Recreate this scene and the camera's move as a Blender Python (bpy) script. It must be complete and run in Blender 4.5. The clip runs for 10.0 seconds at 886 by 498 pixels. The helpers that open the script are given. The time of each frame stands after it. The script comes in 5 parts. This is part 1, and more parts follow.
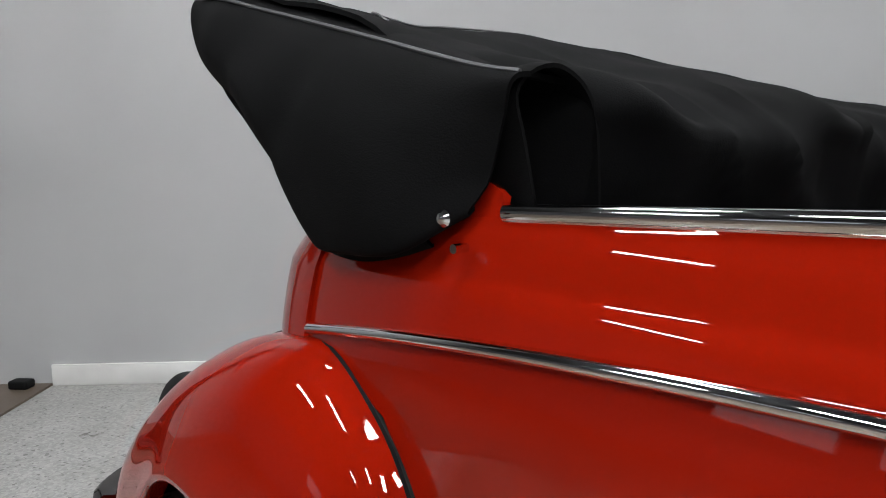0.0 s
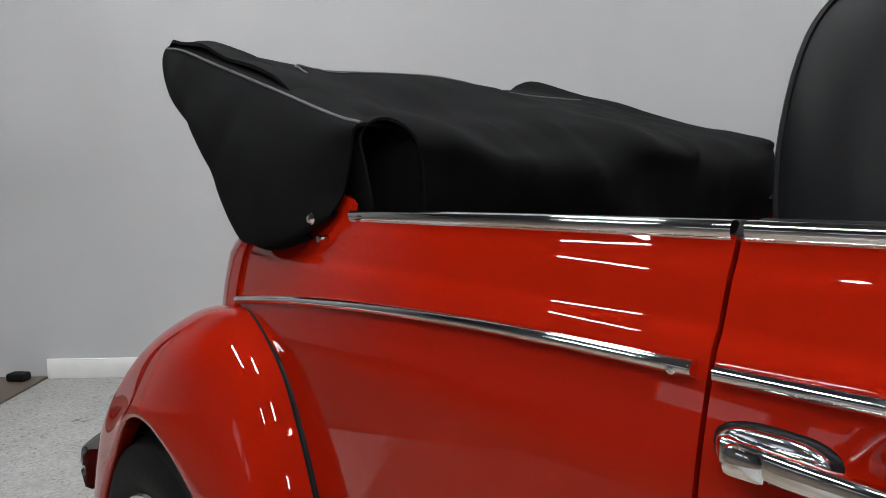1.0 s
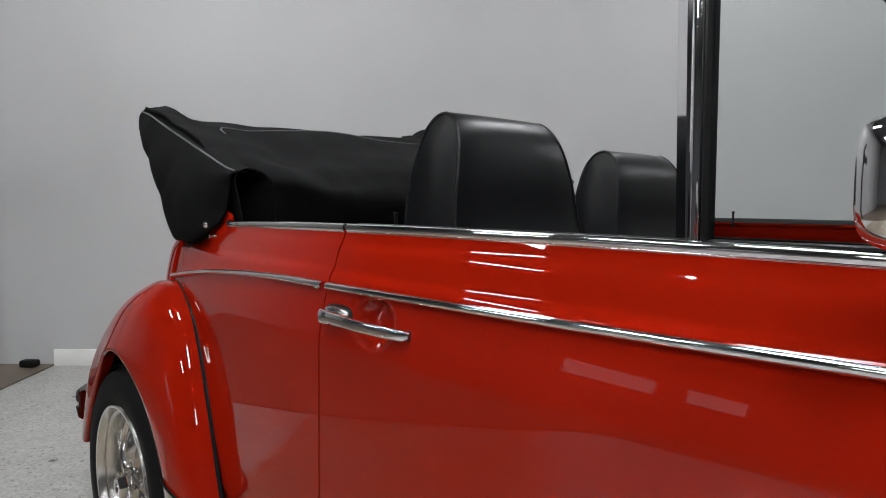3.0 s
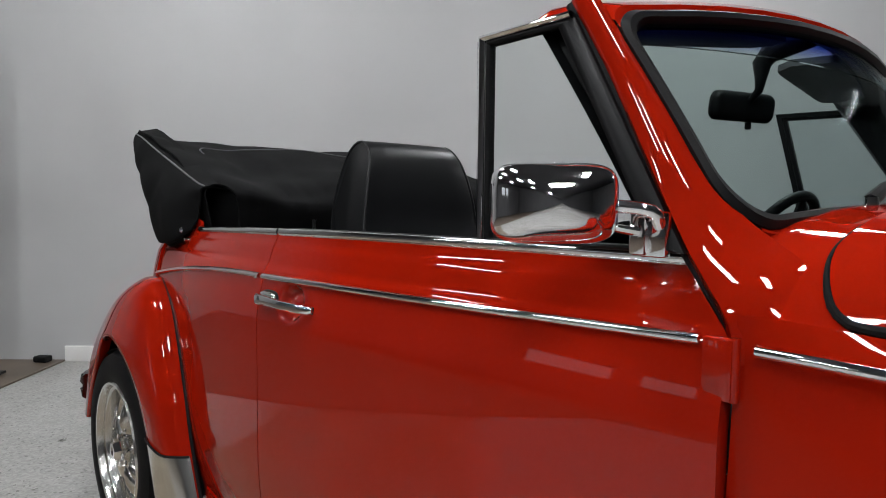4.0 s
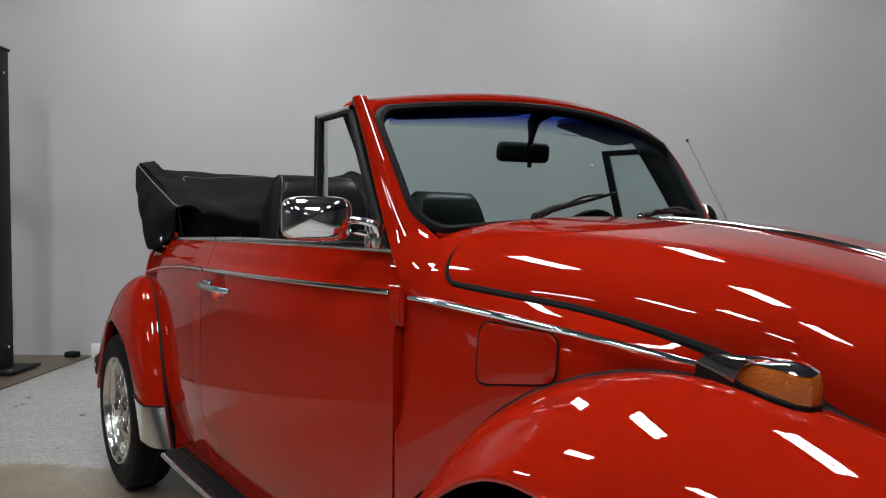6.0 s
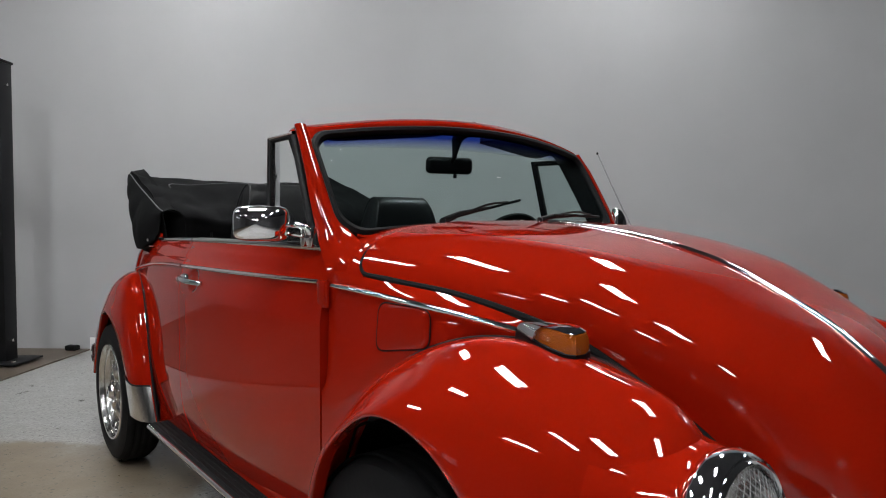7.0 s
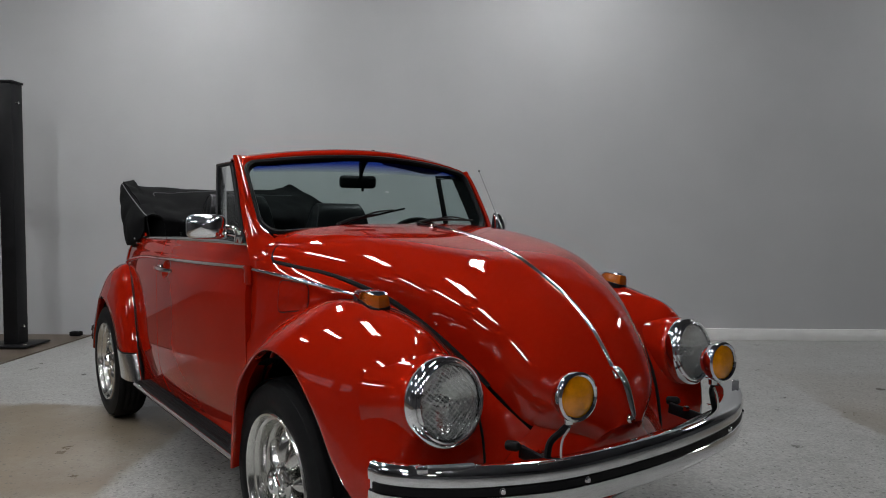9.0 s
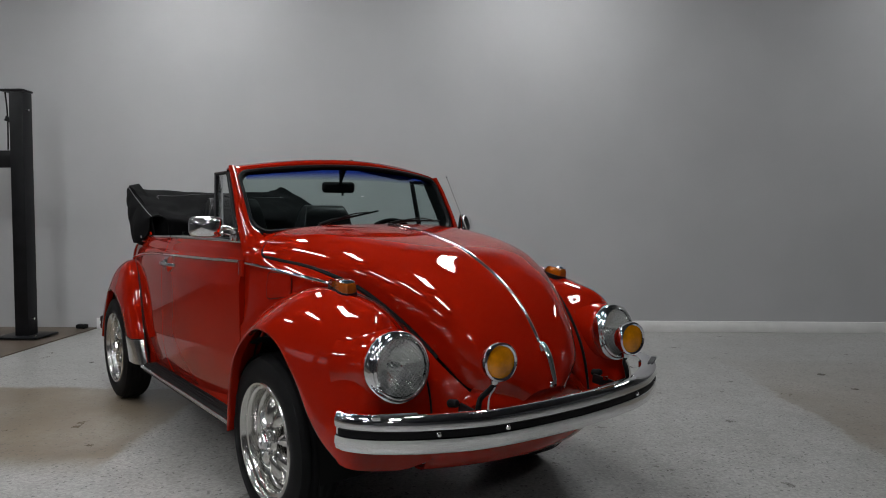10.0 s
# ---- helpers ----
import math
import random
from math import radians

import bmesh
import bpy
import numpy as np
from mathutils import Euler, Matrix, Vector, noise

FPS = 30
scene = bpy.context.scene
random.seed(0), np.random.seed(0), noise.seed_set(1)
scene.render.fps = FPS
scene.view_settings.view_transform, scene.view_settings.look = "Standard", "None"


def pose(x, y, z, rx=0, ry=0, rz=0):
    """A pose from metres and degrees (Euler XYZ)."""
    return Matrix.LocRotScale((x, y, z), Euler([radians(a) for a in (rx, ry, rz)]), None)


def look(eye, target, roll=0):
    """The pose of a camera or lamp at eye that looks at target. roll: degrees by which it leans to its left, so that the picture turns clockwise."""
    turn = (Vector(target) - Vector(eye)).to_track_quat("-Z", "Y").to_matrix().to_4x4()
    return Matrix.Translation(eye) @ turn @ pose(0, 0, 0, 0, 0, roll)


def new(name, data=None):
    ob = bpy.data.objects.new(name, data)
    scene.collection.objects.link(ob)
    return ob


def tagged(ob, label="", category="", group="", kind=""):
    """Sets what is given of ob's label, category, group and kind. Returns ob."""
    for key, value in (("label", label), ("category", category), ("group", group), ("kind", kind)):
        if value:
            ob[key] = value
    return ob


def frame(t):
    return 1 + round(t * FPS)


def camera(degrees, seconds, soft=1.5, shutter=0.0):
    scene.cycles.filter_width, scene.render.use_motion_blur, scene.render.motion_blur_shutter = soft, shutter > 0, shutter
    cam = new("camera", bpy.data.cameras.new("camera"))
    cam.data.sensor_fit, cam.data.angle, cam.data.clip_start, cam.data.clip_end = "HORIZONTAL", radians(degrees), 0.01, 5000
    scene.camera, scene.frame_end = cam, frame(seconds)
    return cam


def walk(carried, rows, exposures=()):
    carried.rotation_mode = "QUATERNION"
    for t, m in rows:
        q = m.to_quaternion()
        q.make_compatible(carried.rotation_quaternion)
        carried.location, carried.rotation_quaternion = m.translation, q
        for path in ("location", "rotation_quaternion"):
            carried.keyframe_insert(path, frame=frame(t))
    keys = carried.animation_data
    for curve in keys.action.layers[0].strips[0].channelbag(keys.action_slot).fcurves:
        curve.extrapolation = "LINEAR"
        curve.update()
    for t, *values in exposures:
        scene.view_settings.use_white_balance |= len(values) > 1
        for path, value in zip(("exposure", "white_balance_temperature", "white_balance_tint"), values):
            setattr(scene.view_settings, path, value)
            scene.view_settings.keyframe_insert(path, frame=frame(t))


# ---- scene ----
cam = camera(66.5, 10.0, soft=1.0)
PATH = [
    (0, (-0.339, -1.062, 1.124), (-1.807, 0.276, 0.891), -0.5),
    (0.5, (-0.174, -1.096, 1.126), (-1.644, 0.243, 0.915), -0.1),
    (1, (-0.001, -1.141, 1.134), (-1.464, 0.206, 0.927), -0.2),
    (1.5, (0.187, -1.189, 1.134), (-1.279, 0.16, 0.955), 0.4),
    (2, (0.378, -1.241, 1.137), (-1.088, 0.109, 0.978), 0.7),
    (2.5, (0.564, -1.272, 1.139), (-0.912, 0.069, 0.991), 0.8),
    (4, (1.171, -1.365, 1.156), (-0.337, -0.057, 1.03), 0.5),
    (4.5, (1.359, -1.381, 1.151), (-0.177, -0.103, 1.051), 0.7),
    (5, (1.538, -1.4, 1.152), (-0.021, -0.15, 1.064), 0.6),
    (5.5, (1.735, -1.407, 1.152), (0.168, -0.168, 1.072), 0.5),
    (7, (2.359, -1.479, 1.169), (0.787, -0.245, 1.086), 0.2),
    (7.5, (2.574, -1.502, 1.172), (1.0, -0.271, 1.092), 0.2),
    (8, (2.791, -1.526, 1.18), (1.214, -0.299, 1.096), 0.3),
    (8.5, (3.005, -1.561, 1.184), (1.429, -0.333, 1.099), 0.2),
    (9, (3.223, -1.615, 1.193), (1.646, -0.389, 1.103), 0.1),
    (9.5, (3.438, -1.684, 1.201), (1.863, -0.455, 1.108), 0.0),
    (10, (3.662, -1.773, 1.207), (2.089, -0.541, 1.112), 0.1),
]
walk(cam, [(t, look(eye, target, roll)) for t, eye, target, roll in PATH],
     exposures=[(0, 0.66), (2.5, 0.58), (5.5, 0.44), (7.5, 0.32), (10, 0.02)])

# ---- world, light ----
world = bpy.data.worlds.new("hall_world")
world.use_nodes = True
scene.world = world
world.node_tree.nodes["Background"].inputs[0].default_value = (0.55, 0.6, 0.68, 1)
world.node_tree.nodes["Background"].inputs[1].default_value = 0.12
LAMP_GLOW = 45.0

# ---- materials ----
def mat(name, colour, rough=0.5, metal=0.0, coat=0.0, vary=0.0, scale=8.0, bump=0.0, bump_scale=60.0, rough_vary=0.0, spec=0.5):
    m = bpy.data.materials.new(name)
    m.use_nodes = True
    nt = m.node_tree
    b = nt.nodes["Principled BSDF"]
    b.inputs["Base Color"].default_value = (*colour, 1)
    b.inputs["Roughness"].default_value = rough
    b.inputs["Metallic"].default_value = metal
    b.inputs["Specular IOR Level"].default_value = spec
    b.inputs["Coat Weight"].default_value = coat
    b.inputs["Coat Roughness"].default_value = 0.015
    co = nt.nodes.new("ShaderNodeTexCoord")
    if vary or rough_vary:
        n = nt.nodes.new("ShaderNodeTexNoise")
        n.inputs["Scale"].default_value, n.inputs["Detail"].default_value = scale, 6
        nt.links.new(co.outputs["Object"], n.inputs["Vector"])
        if vary:
            r = nt.nodes.new("ShaderNodeValToRGB")
            r.color_ramp.elements[0].position, r.color_ramp.elements[1].position = 0.3, 0.7
            r.color_ramp.elements[0].color = (*[c * (1 - vary) for c in colour], 1)
            r.color_ramp.elements[1].color = (*[min(1, c * (1 + vary)) for c in colour], 1)
            nt.links.new(n.outputs["Fac"], r.inputs["Fac"])
            nt.links.new(r.outputs["Color"], b.inputs["Base Color"])
        if rough_vary:
            mr = nt.nodes.new("ShaderNodeMapRange")
            mr.inputs["To Min"].default_value, mr.inputs["To Max"].default_value = max(0, rough - rough_vary), rough + rough_vary
            nt.links.new(n.outputs["Fac"], mr.inputs["Value"])
            nt.links.new(mr.outputs["Result"], b.inputs["Roughness"])
    if bump:
        n2 = nt.nodes.new("ShaderNodeTexNoise")
        n2.inputs["Scale"].default_value, n2.inputs["Detail"].default_value = bump_scale, 4
        nt.links.new(co.outputs["Object"], n2.inputs["Vector"])
        bp = nt.nodes.new("ShaderNodeBump")
        bp.inputs["Strength"].default_value, bp.inputs["Distance"].default_value = bump, 0.004
        nt.links.new(n2.outputs["Fac"], bp.inputs["Height"])
        nt.links.new(bp.outputs["Normal"], b.inputs["Normal"])
    return m


def glass_mat(name, colour, rough=0.0, ior=1.45):
    m = mat(name, colour, rough)
    b = m.node_tree.nodes["Principled BSDF"]
    b.inputs["Transmission Weight"].default_value = 1.0
    b.inputs["IOR"].default_value = ior
    return m


def glow_mat(name, colour, strength):
    m = mat(name, colour, 0.5)
    b = m.node_tree.nodes["Principled BSDF"]
    b.inputs["Emission Color"].default_value = (*colour, 1)
    b.inputs["Emission Strength"].default_value = strength
    return m


RED = mat("red_paint", (0.298, 0.0088, 0.0018), 0.45, coat=1.0, spec=0.0, vary=0.04, scale=3)
CHROME = mat("chrome", (0.82, 0.82, 0.83), 0.06, 1.0, rough_vary=0.03, scale=40)
# chrome whose colour carries the reflection of dark surroundings
DARK_REFLECT_CHROME = mat("dark_reflect_chrome", (0.12, 0.11, 0.11), 0.15, 1.0)
ALU = mat("polished_aluminium", (0.62, 0.61, 0.585), 0.19, 1.0, rough_vary=0.05, scale=18)
STEEL = mat("brushed_guard", (0.80, 0.79, 0.76), 0.20, 1.0, vary=0.05, rough_vary=0.05, scale=12)
RUBBER = mat("black_rubber", (0.006, 0.006, 0.0064), 0.6, spec=0.14, bump=0.2, bump_scale=150)
SEAL = mat("rubber_seal", (0.005, 0.005, 0.0055), 0.5, spec=0.14)
TYRE = mat("tyre_rubber", (0.0065, 0.0065, 0.007), 0.65, spec=0.15, vary=0.25, scale=12, bump=0.15)
VINYL = mat("black_vinyl", (0.006, 0.0062, 0.0068), 0.36, spec=0.24, vary=0.2, scale=5, bump=0.05, bump_scale=420, rough_vary=0.06)
CANVAS = mat("black_canvas", (0.005, 0.005, 0.0053), 0.9, spec=0.08, vary=0.35, scale=7, bump=0.15, bump_scale=500)
PIPING = mat("grey_piping", (0.10, 0.10, 0.103), 0.4)
WHIP = mat("aerial_metal", (0.3, 0.3, 0.3), 0.35, 0.8)
WIRE = mat("grey_wire", (0.35, 0.33, 0.31), 0.5)
# near-black for gaps and hollows; their shade is put into the colour
DARK = mat("dark_liner", (0.005, 0.005, 0.005), 0.9, spec=0.2)
PLASTIC = mat("black_plastic", (0.005, 0.005, 0.0055), 0.45, spec=0.18)
GLASS = glass_mat("windshield_glass", (0.52, 0.63, 0.62), 0.0, 1.015)
PANE = glass_mat("vent_glass", (0.93, 0.96, 0.95), 0.0, 1.08)
TINT = glass_mat("blue_sun_band", (0.12, 0.22, 0.85), 0.0, 1.02)
def fade_band():
    """Deep blue at the top of the glass, fading out downwards."""
    nt = TINT.node_tree
    co = nt.nodes.new("ShaderNodeTexCoord")
    sp = nt.nodes.new("ShaderNodeSeparateXYZ")
    nt.links.new(co.outputs["UV"], sp.inputs[0])
    r = nt.nodes.new("ShaderNodeValToRGB")
    r.color_ramp.elements[0].color = (0.97, 0.98, 1.0, 1)
    r.color_ramp.elements[1].color = (0.06, 0.12, 0.80, 1)
    r.color_ramp.elements[1].position = 0.75
    nt.links.new(sp.outputs["Y"], r.inputs["Fac"])
    nt.links.new(r.outputs["Color"], nt.nodes["Principled BSDF"].inputs["Base Color"])


fade_band()
LENS = glass_mat("headlight_glass", (0.95, 0.96, 0.95), 0.02, 1.45)
RIB = mat("lens_rib", (0.42, 0.425, 0.42), 0.2)
VISOR = mat("grey_visor_vinyl", (0.05, 0.05, 0.055), 0.6, vary=0.1)
AMBER = mat("amber_lens", (0.33, 0.075, 0.004), 0.10, coat=0.8, bump=0.5, bump_scale=300)
YELLOW = mat("yellow_lens", (0.74, 0.26, 0.001), 0.2, coat=1.0, vary=0.25, scale=22, bump=0.4, bump_scale=120)
TAIL = mat("tail_lens", (0.12, 0.004, 0.003), 0.15, coat=0.6)
SATIN = mat("satin_reflector", (0.92, 0.92, 0.92), 0.14, 1.0)
MIRROR = mat("mirror_face", (0.85, 0.85, 0.86), 0.02, 1.0)
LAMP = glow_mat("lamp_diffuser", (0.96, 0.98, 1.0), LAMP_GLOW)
FROST = glow_mat("frosted_glow_pane", (0.85, 0.9, 0.95), 0.35)
LAMP_BODY = mat("lamp_housing", (0.7, 0.7, 0.7), 0.4)
POST = mat("black_post_paint", (0.008, 0.008, 0.009), 0.45, spec=0.22, vary=0.3, scale=6, rough_vary=0.1)
BROWN = mat("tan_floor", (0.115, 0.088, 0.066), 0.45, vary=0.25, scale=2.5, bump=0.1)
BASE = mat("white_baseboard", (0.8, 0.79, 0.77), 0.5, vary=0.06, scale=5)
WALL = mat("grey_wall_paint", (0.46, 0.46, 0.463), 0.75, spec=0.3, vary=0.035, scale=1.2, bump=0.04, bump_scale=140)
# set darker than the back wall, so the car mirrors a dark hall
WALL_FAR = mat("hall_wall_dark", (0.15, 0.15, 0.155), 0.6, vary=0.08, scale=0.8)
CEIL = mat("ceiling_paint", (0.06, 0.062, 0.068), 0.8, vary=0.05, scale=0.7)


def floor_material():
    m = bpy.data.materials.new("speckled_epoxy_floor")
    m.use_nodes = True
    nt = m.node_tree
    b = nt.nodes["Principled BSDF"]
    co = nt.nodes.new("ShaderNodeTexCoord")

    def noise_node(scale, detail):
        n = nt.nodes.new("ShaderNodeTexNoise")
        n.inputs["Scale"].default_value, n.inputs["Detail"].default_value = scale, detail
        nt.links.new(co.outputs["Object"], n.inputs["Vector"])
        return n

    def ramp(src, p0, p1, c0, c1):
        r = nt.nodes.new("ShaderNodeValToRGB")
        r.color_ramp.elements[0].position, r.color_ramp.elements[1].position = p0, p1
        r.color_ramp.elements[0].color, r.color_ramp.elements[1].color = (*c0, 1), (*c1, 1)
        nt.links.new(src, r.inputs["Fac"])
        return r

    def mix(fac, a, c):
        x = nt.nodes.new("ShaderNodeMix")
        x.data_type = "RGBA"
        nt.links.new(fac, x.inputs[0])
        nt.links.new(a, x.inputs[6])
        nt.links.new(c, x.inputs[7])
        return x

    v = nt.nodes.new("ShaderNodeTexVoronoi")
    v.inputs["Scale"].default_value = 95
    nt.links.new(co.outputs["Object"], v.inputs["Vector"])
    sep = nt.nodes.new("ShaderNodeSeparateColor")
    nt.links.new(v.outputs["Color"], sep.inputs[0])
    flakes = ramp(sep.outputs[0], 0.05, 0.95, (0.30, 0.298, 0.288), (0.45, 0.446, 0.434))
    big = noise_node(1.6, 10)
    big.inputs["Roughness"].default_value = 0.66

    def math_node(op, a, b2):
        x = nt.nodes.new("ShaderNodeMath")
        x.operation = op
        for k, q in enumerate((a, b2)):
            if isinstance(q, (int, float)):
                x.inputs[k].default_value = q
            else:
                nt.links.new(q, x.inputs[k])
        return x.outputs[0]

    # worn patches with straight old edges: along0, along1, in0, in1, the softness of each edge, strength
    edge = noise_node(2.2, 8)
    edge.inputs["Roughness"].default_value = 0.6
    place = nt.nodes.new("ShaderNodeSeparateXYZ")
    nt.links.new(co.outputs["Object"], place.inputs[0])
    wobble = math_node("MULTIPLY", math_node("SUBTRACT", edge.outputs["Fac"], 0.5), 0.32)
    wobble2 = math_node("MULTIPLY", math_node("SUBTRACT", big.outputs["Fac"], 0.5), 0.34)
    px = math_node("ADD", place.outputs["X"], wobble)
    py = math_node("ADD", place.outputs["Y"], wobble2)

    def step(src, start, end):
        r = nt.nodes.new("ShaderNodeMapRange")
        r.interpolation_type = "SMOOTHSTEP"
        r.inputs["From Min"].default_value, r.inputs["From Max"].default_value = start, end
        nt.links.new(src, r.inputs["Value"])
        return r.outputs["Result"]

    stain = None
    for x0, x1, y0, y1, soft, amount in ((-2.6, 2.18, 2.47, 4.12, (0.3, 0.09, 0.07, 0.30), 0.95), (6.02, 8.2, 1.75, 4.6, (0.05, 1.5, 1.0, 0.6), 0.72), (6.02, 9.6, 1.3, 4.6, (0.10, 0.8, 0.25, 0.6), 0.30), (1.68, 1.97, 2.83, 3.10, (0.12, 0.12, 0.12, 0.12), 0.8)):
        sides = (step(px, x0, x0 + soft[0]), step(px, x1, x1 - soft[1]), step(py, y0, y0 + soft[2]), step(py, y1, y1 - soft[3]))
        inside = math_node("MULTIPLY", math_node("MULTIPLY", sides[0], sides[1]), math_node("MULTIPLY", sides[2], sides[3]))
        inside = math_node("MULTIPLY", inside, amount)
        stain = inside if stain is None else math_node("MAXIMUM", stain, inside)
    patchy = step(big.outputs["Fac"], 0.25, 0.62)
    stain = math_node("MULTIPLY", stain, math_node("ADD", math_node("MULTIPLY", patchy, 0.45), 0.55))
    brown = nt.nodes.new("ShaderNodeRGB")
    brown.outputs[0].default_value = (0.215, 0.170, 0.118, 1)
    base = mix(stain, flakes.outputs["Color"], brown.outputs[0])
    # small dark chips and pale flecks
    chips = ramp(sep.outputs[1], 0.955, 0.975, (0, 0, 0), (1, 1, 1))
    dark = nt.nodes.new("ShaderNodeRGB")
    dark.outputs[0].default_value = (0.09, 0.085, 0.08, 1)
    base = mix(math_node("MULTIPLY", chips.outputs["Color"], 0.75), base.outputs[2], dark.outputs[0])
    cloud = noise_node(0.9, 7)
    shade = ramp(cloud.outputs["Fac"], 0.3, 0.7, (0.84, 0.835, 0.82), (1.05, 1.05, 1.05))
    tone = nt.nodes.new("ShaderNodeMix")
    tone.data_type, tone.blend_type = "RGBA", "MULTIPLY"
    tone.inputs[0].default_value = 1.0
    nt.links.new(base.outputs[2], tone.inputs[6])
    nt.links.new(shade.outputs["Color"], tone.inputs[7])
    mid = noise_node(5.0, 9)
    mid.inputs["Roughness"].default_value = 0.62
    scuff = ramp(mid.outputs["Fac"], 0.34, 0.62, (0.86, 0.85, 0.835), (1.03, 1.03, 1.03))
    worn_tone = nt.nodes.new("ShaderNodeMix")
    worn_tone.data_type, worn_tone.blend_type = "RGBA", "MULTIPLY"
    worn_tone.inputs[0].default_value = 1.0
    nt.links.new(tone.outputs[2], worn_tone.inputs[6])
    nt.links.new(scuff.outputs["Color"], worn_tone.inputs[7])
    nt.links.new(worn_tone.outputs[2], b.inputs["Base Color"])
    rr = nt.nodes.new("ShaderNodeMapRange")
    rr.inputs["To Min"].default_value, rr.inputs["To Max"].default_value = 0.24, 0.34
    nt.links.new(mid.outputs["Fac"], rr.inputs["Value"])
    nt.links.new(rr.outputs["Result"], b.inputs["Roughness"])
    bp = nt.nodes.new("ShaderNodeBump")
    bp.inputs["Strength"].default_value, bp.inputs["Distance"].default_value = 0.07, 0.003
    nt.links.new(v.outputs["Distance"], bp.inputs["Height"])
    nt.links.new(bp.outputs["Normal"], b.inputs["Normal"])
    return m


FLOOR = floor_material()


# ---- mesh helpers ----
def spline(pts, n):
    """n points along a smooth curve through pts."""
    P = [Vector(p) for p in pts]
    P = [P[0] * 2 - P[1]] + P + [P[-1] * 2 - P[-2]]
    segs = len(P) - 3
    out = []
    for i in range(n):
        s = i / (n - 1) * segs
        k = min(int(s), segs - 1)
        t = s - k
        a, b, c, d = P[k:k + 4]
        out.append(0.5 * (2 * b + (c - a) * t + (2 * a - 5 * b + 4 * c - d) * t * t + (3 * b - a - 3 * c + d) * t ** 3))
    return out


def loft(rows, nu, nv):
    """A grid of nu x nv points through control rows."""
    R = [spline(r, nv) for r in rows]
    cols = [spline([r[j] for r in R], nu) for j in range(nv)]
    return [[cols[j][i] for j in range(nv)] for i in range(nu)]


def even(pts, n):
    """n points at equal distances along a polyline."""
    run = [0.0]
    for a, b in zip(pts, pts[1:]):
        run.append(run[-1] + (b - a).length)
    out, k = [], 0
    for i in range(n):
        d = run[-1] * i / (n - 1)
        while k < len(pts) - 2 and run[k + 1] < d:
            k += 1
        out.append(pts[k].lerp(pts[k + 1], min(1.0, (d - run[k]) / max(1e-9, run[k + 1] - run[k]))))
    return out


def relax(grid, rounds):
    """Smooths the inside of a grid and leaves its border alone."""
    for _ in range(rounds):
        grid = [[p if i in (0, len(grid) - 1) or j in (0, len(row) - 1) else (p * 2 + grid[i - 1][j] + grid[i + 1][j] + row[j - 1] + row[j + 1]) / 6 for j, p in enumerate(row)] for i, row in enumerate(grid)]
    return grid


def flip(grid):
    return [[Vector((p.x, -p.y, p.z)) for p in row] for row in grid]


def add_grid(bm, grid, closed_u=False, closed_v=False):
    V = [[bm.verts.new(p) for p in row] for row in grid]
    nu, nv = len(V), len(V[0])
    for i in range(nu if closed_u else nu - 1):
        for j in range(nv if closed_v else nv - 1):
            a, b, c, d = V[i][j], V[(i + 1) % nu][j], V[(i + 1) % nu][(j + 1) % nv], V[i][(j + 1) % nv]
            if len({a, b, c, d}) == 4:
                bm.faces.new((a, b, c, d))
    return V


def add_tube(bm, pts, r, n=10, cap=True, flat=1.0):
    """A tube along pts; r may be a number or one per point; flat squeezes it upright."""
    pts = [Vector(p) for p in pts]
    rings = []
    side = None
    for i, p in enumerate(pts):
        d = (pts[min(i + 1, len(pts) - 1)] - pts[max(i - 1, 0)]).normalized()
        up = Vector((0, 0, 1)) if abs(d.z) < 0.95 else Vector((0, 1, 0))
        a = d.cross(up).normalized() if side is None else (side - d * side.dot(d)).normalized()
        side = a
        b = a.cross(d)
        rad = r[i] if isinstance(r, (list, tuple)) else r
        rings.append([bm.verts.new(p + a * math.cos(k * math.tau / n) * rad + b * math.sin(k * math.tau / n) * rad * flat) for k in range(n)])
    for i in range(len(rings) - 1):
        for k in range(n):
            bm.faces.new((rings[i][k], rings[i][(k + 1) % n], rings[i + 1][(k + 1) % n], rings[i + 1][k]))
    if cap:
        bm.faces.new(rings[0][::-1])
        bm.faces.new(rings[-1])


def add_strip(bm, pts, normals, width, height):
    """A moulding with a domed section along pts."""
    sec = [(0.5 * math.cos(math.pi * (1 - k / 8)), math.sin(math.pi * k / 8)) for k in range(9)]
    grid = []
    for i, p in enumerate(pts):
        d = (pts[min(i + 1, len(pts) - 1)] - pts[max(i - 1, 0)]).normalized()
        n = (normals[i] - d * normals[i].dot(d)).normalized()
        a = n.cross(d)
        grid.append([p + a * (s * width) + n * (h * height) for s, h in sec])
    V = add_grid(bm, grid)
    bm.faces.new(V[0])
    bm.faces.new(V[-1][::-1])


def add_lathe(bm, prof, m=None, n=40, closed=False):
    """Profile of (radius, height) turned round the local z axis."""
    m = m or Matrix()
    grid = [[m @ Vector((r * math.cos(k * math.tau / n), r * math.sin(k * math.tau / n), h)) for k in range(n)] for r, h in prof]
    add_grid(bm, grid, closed_u=closed, closed_v=True)


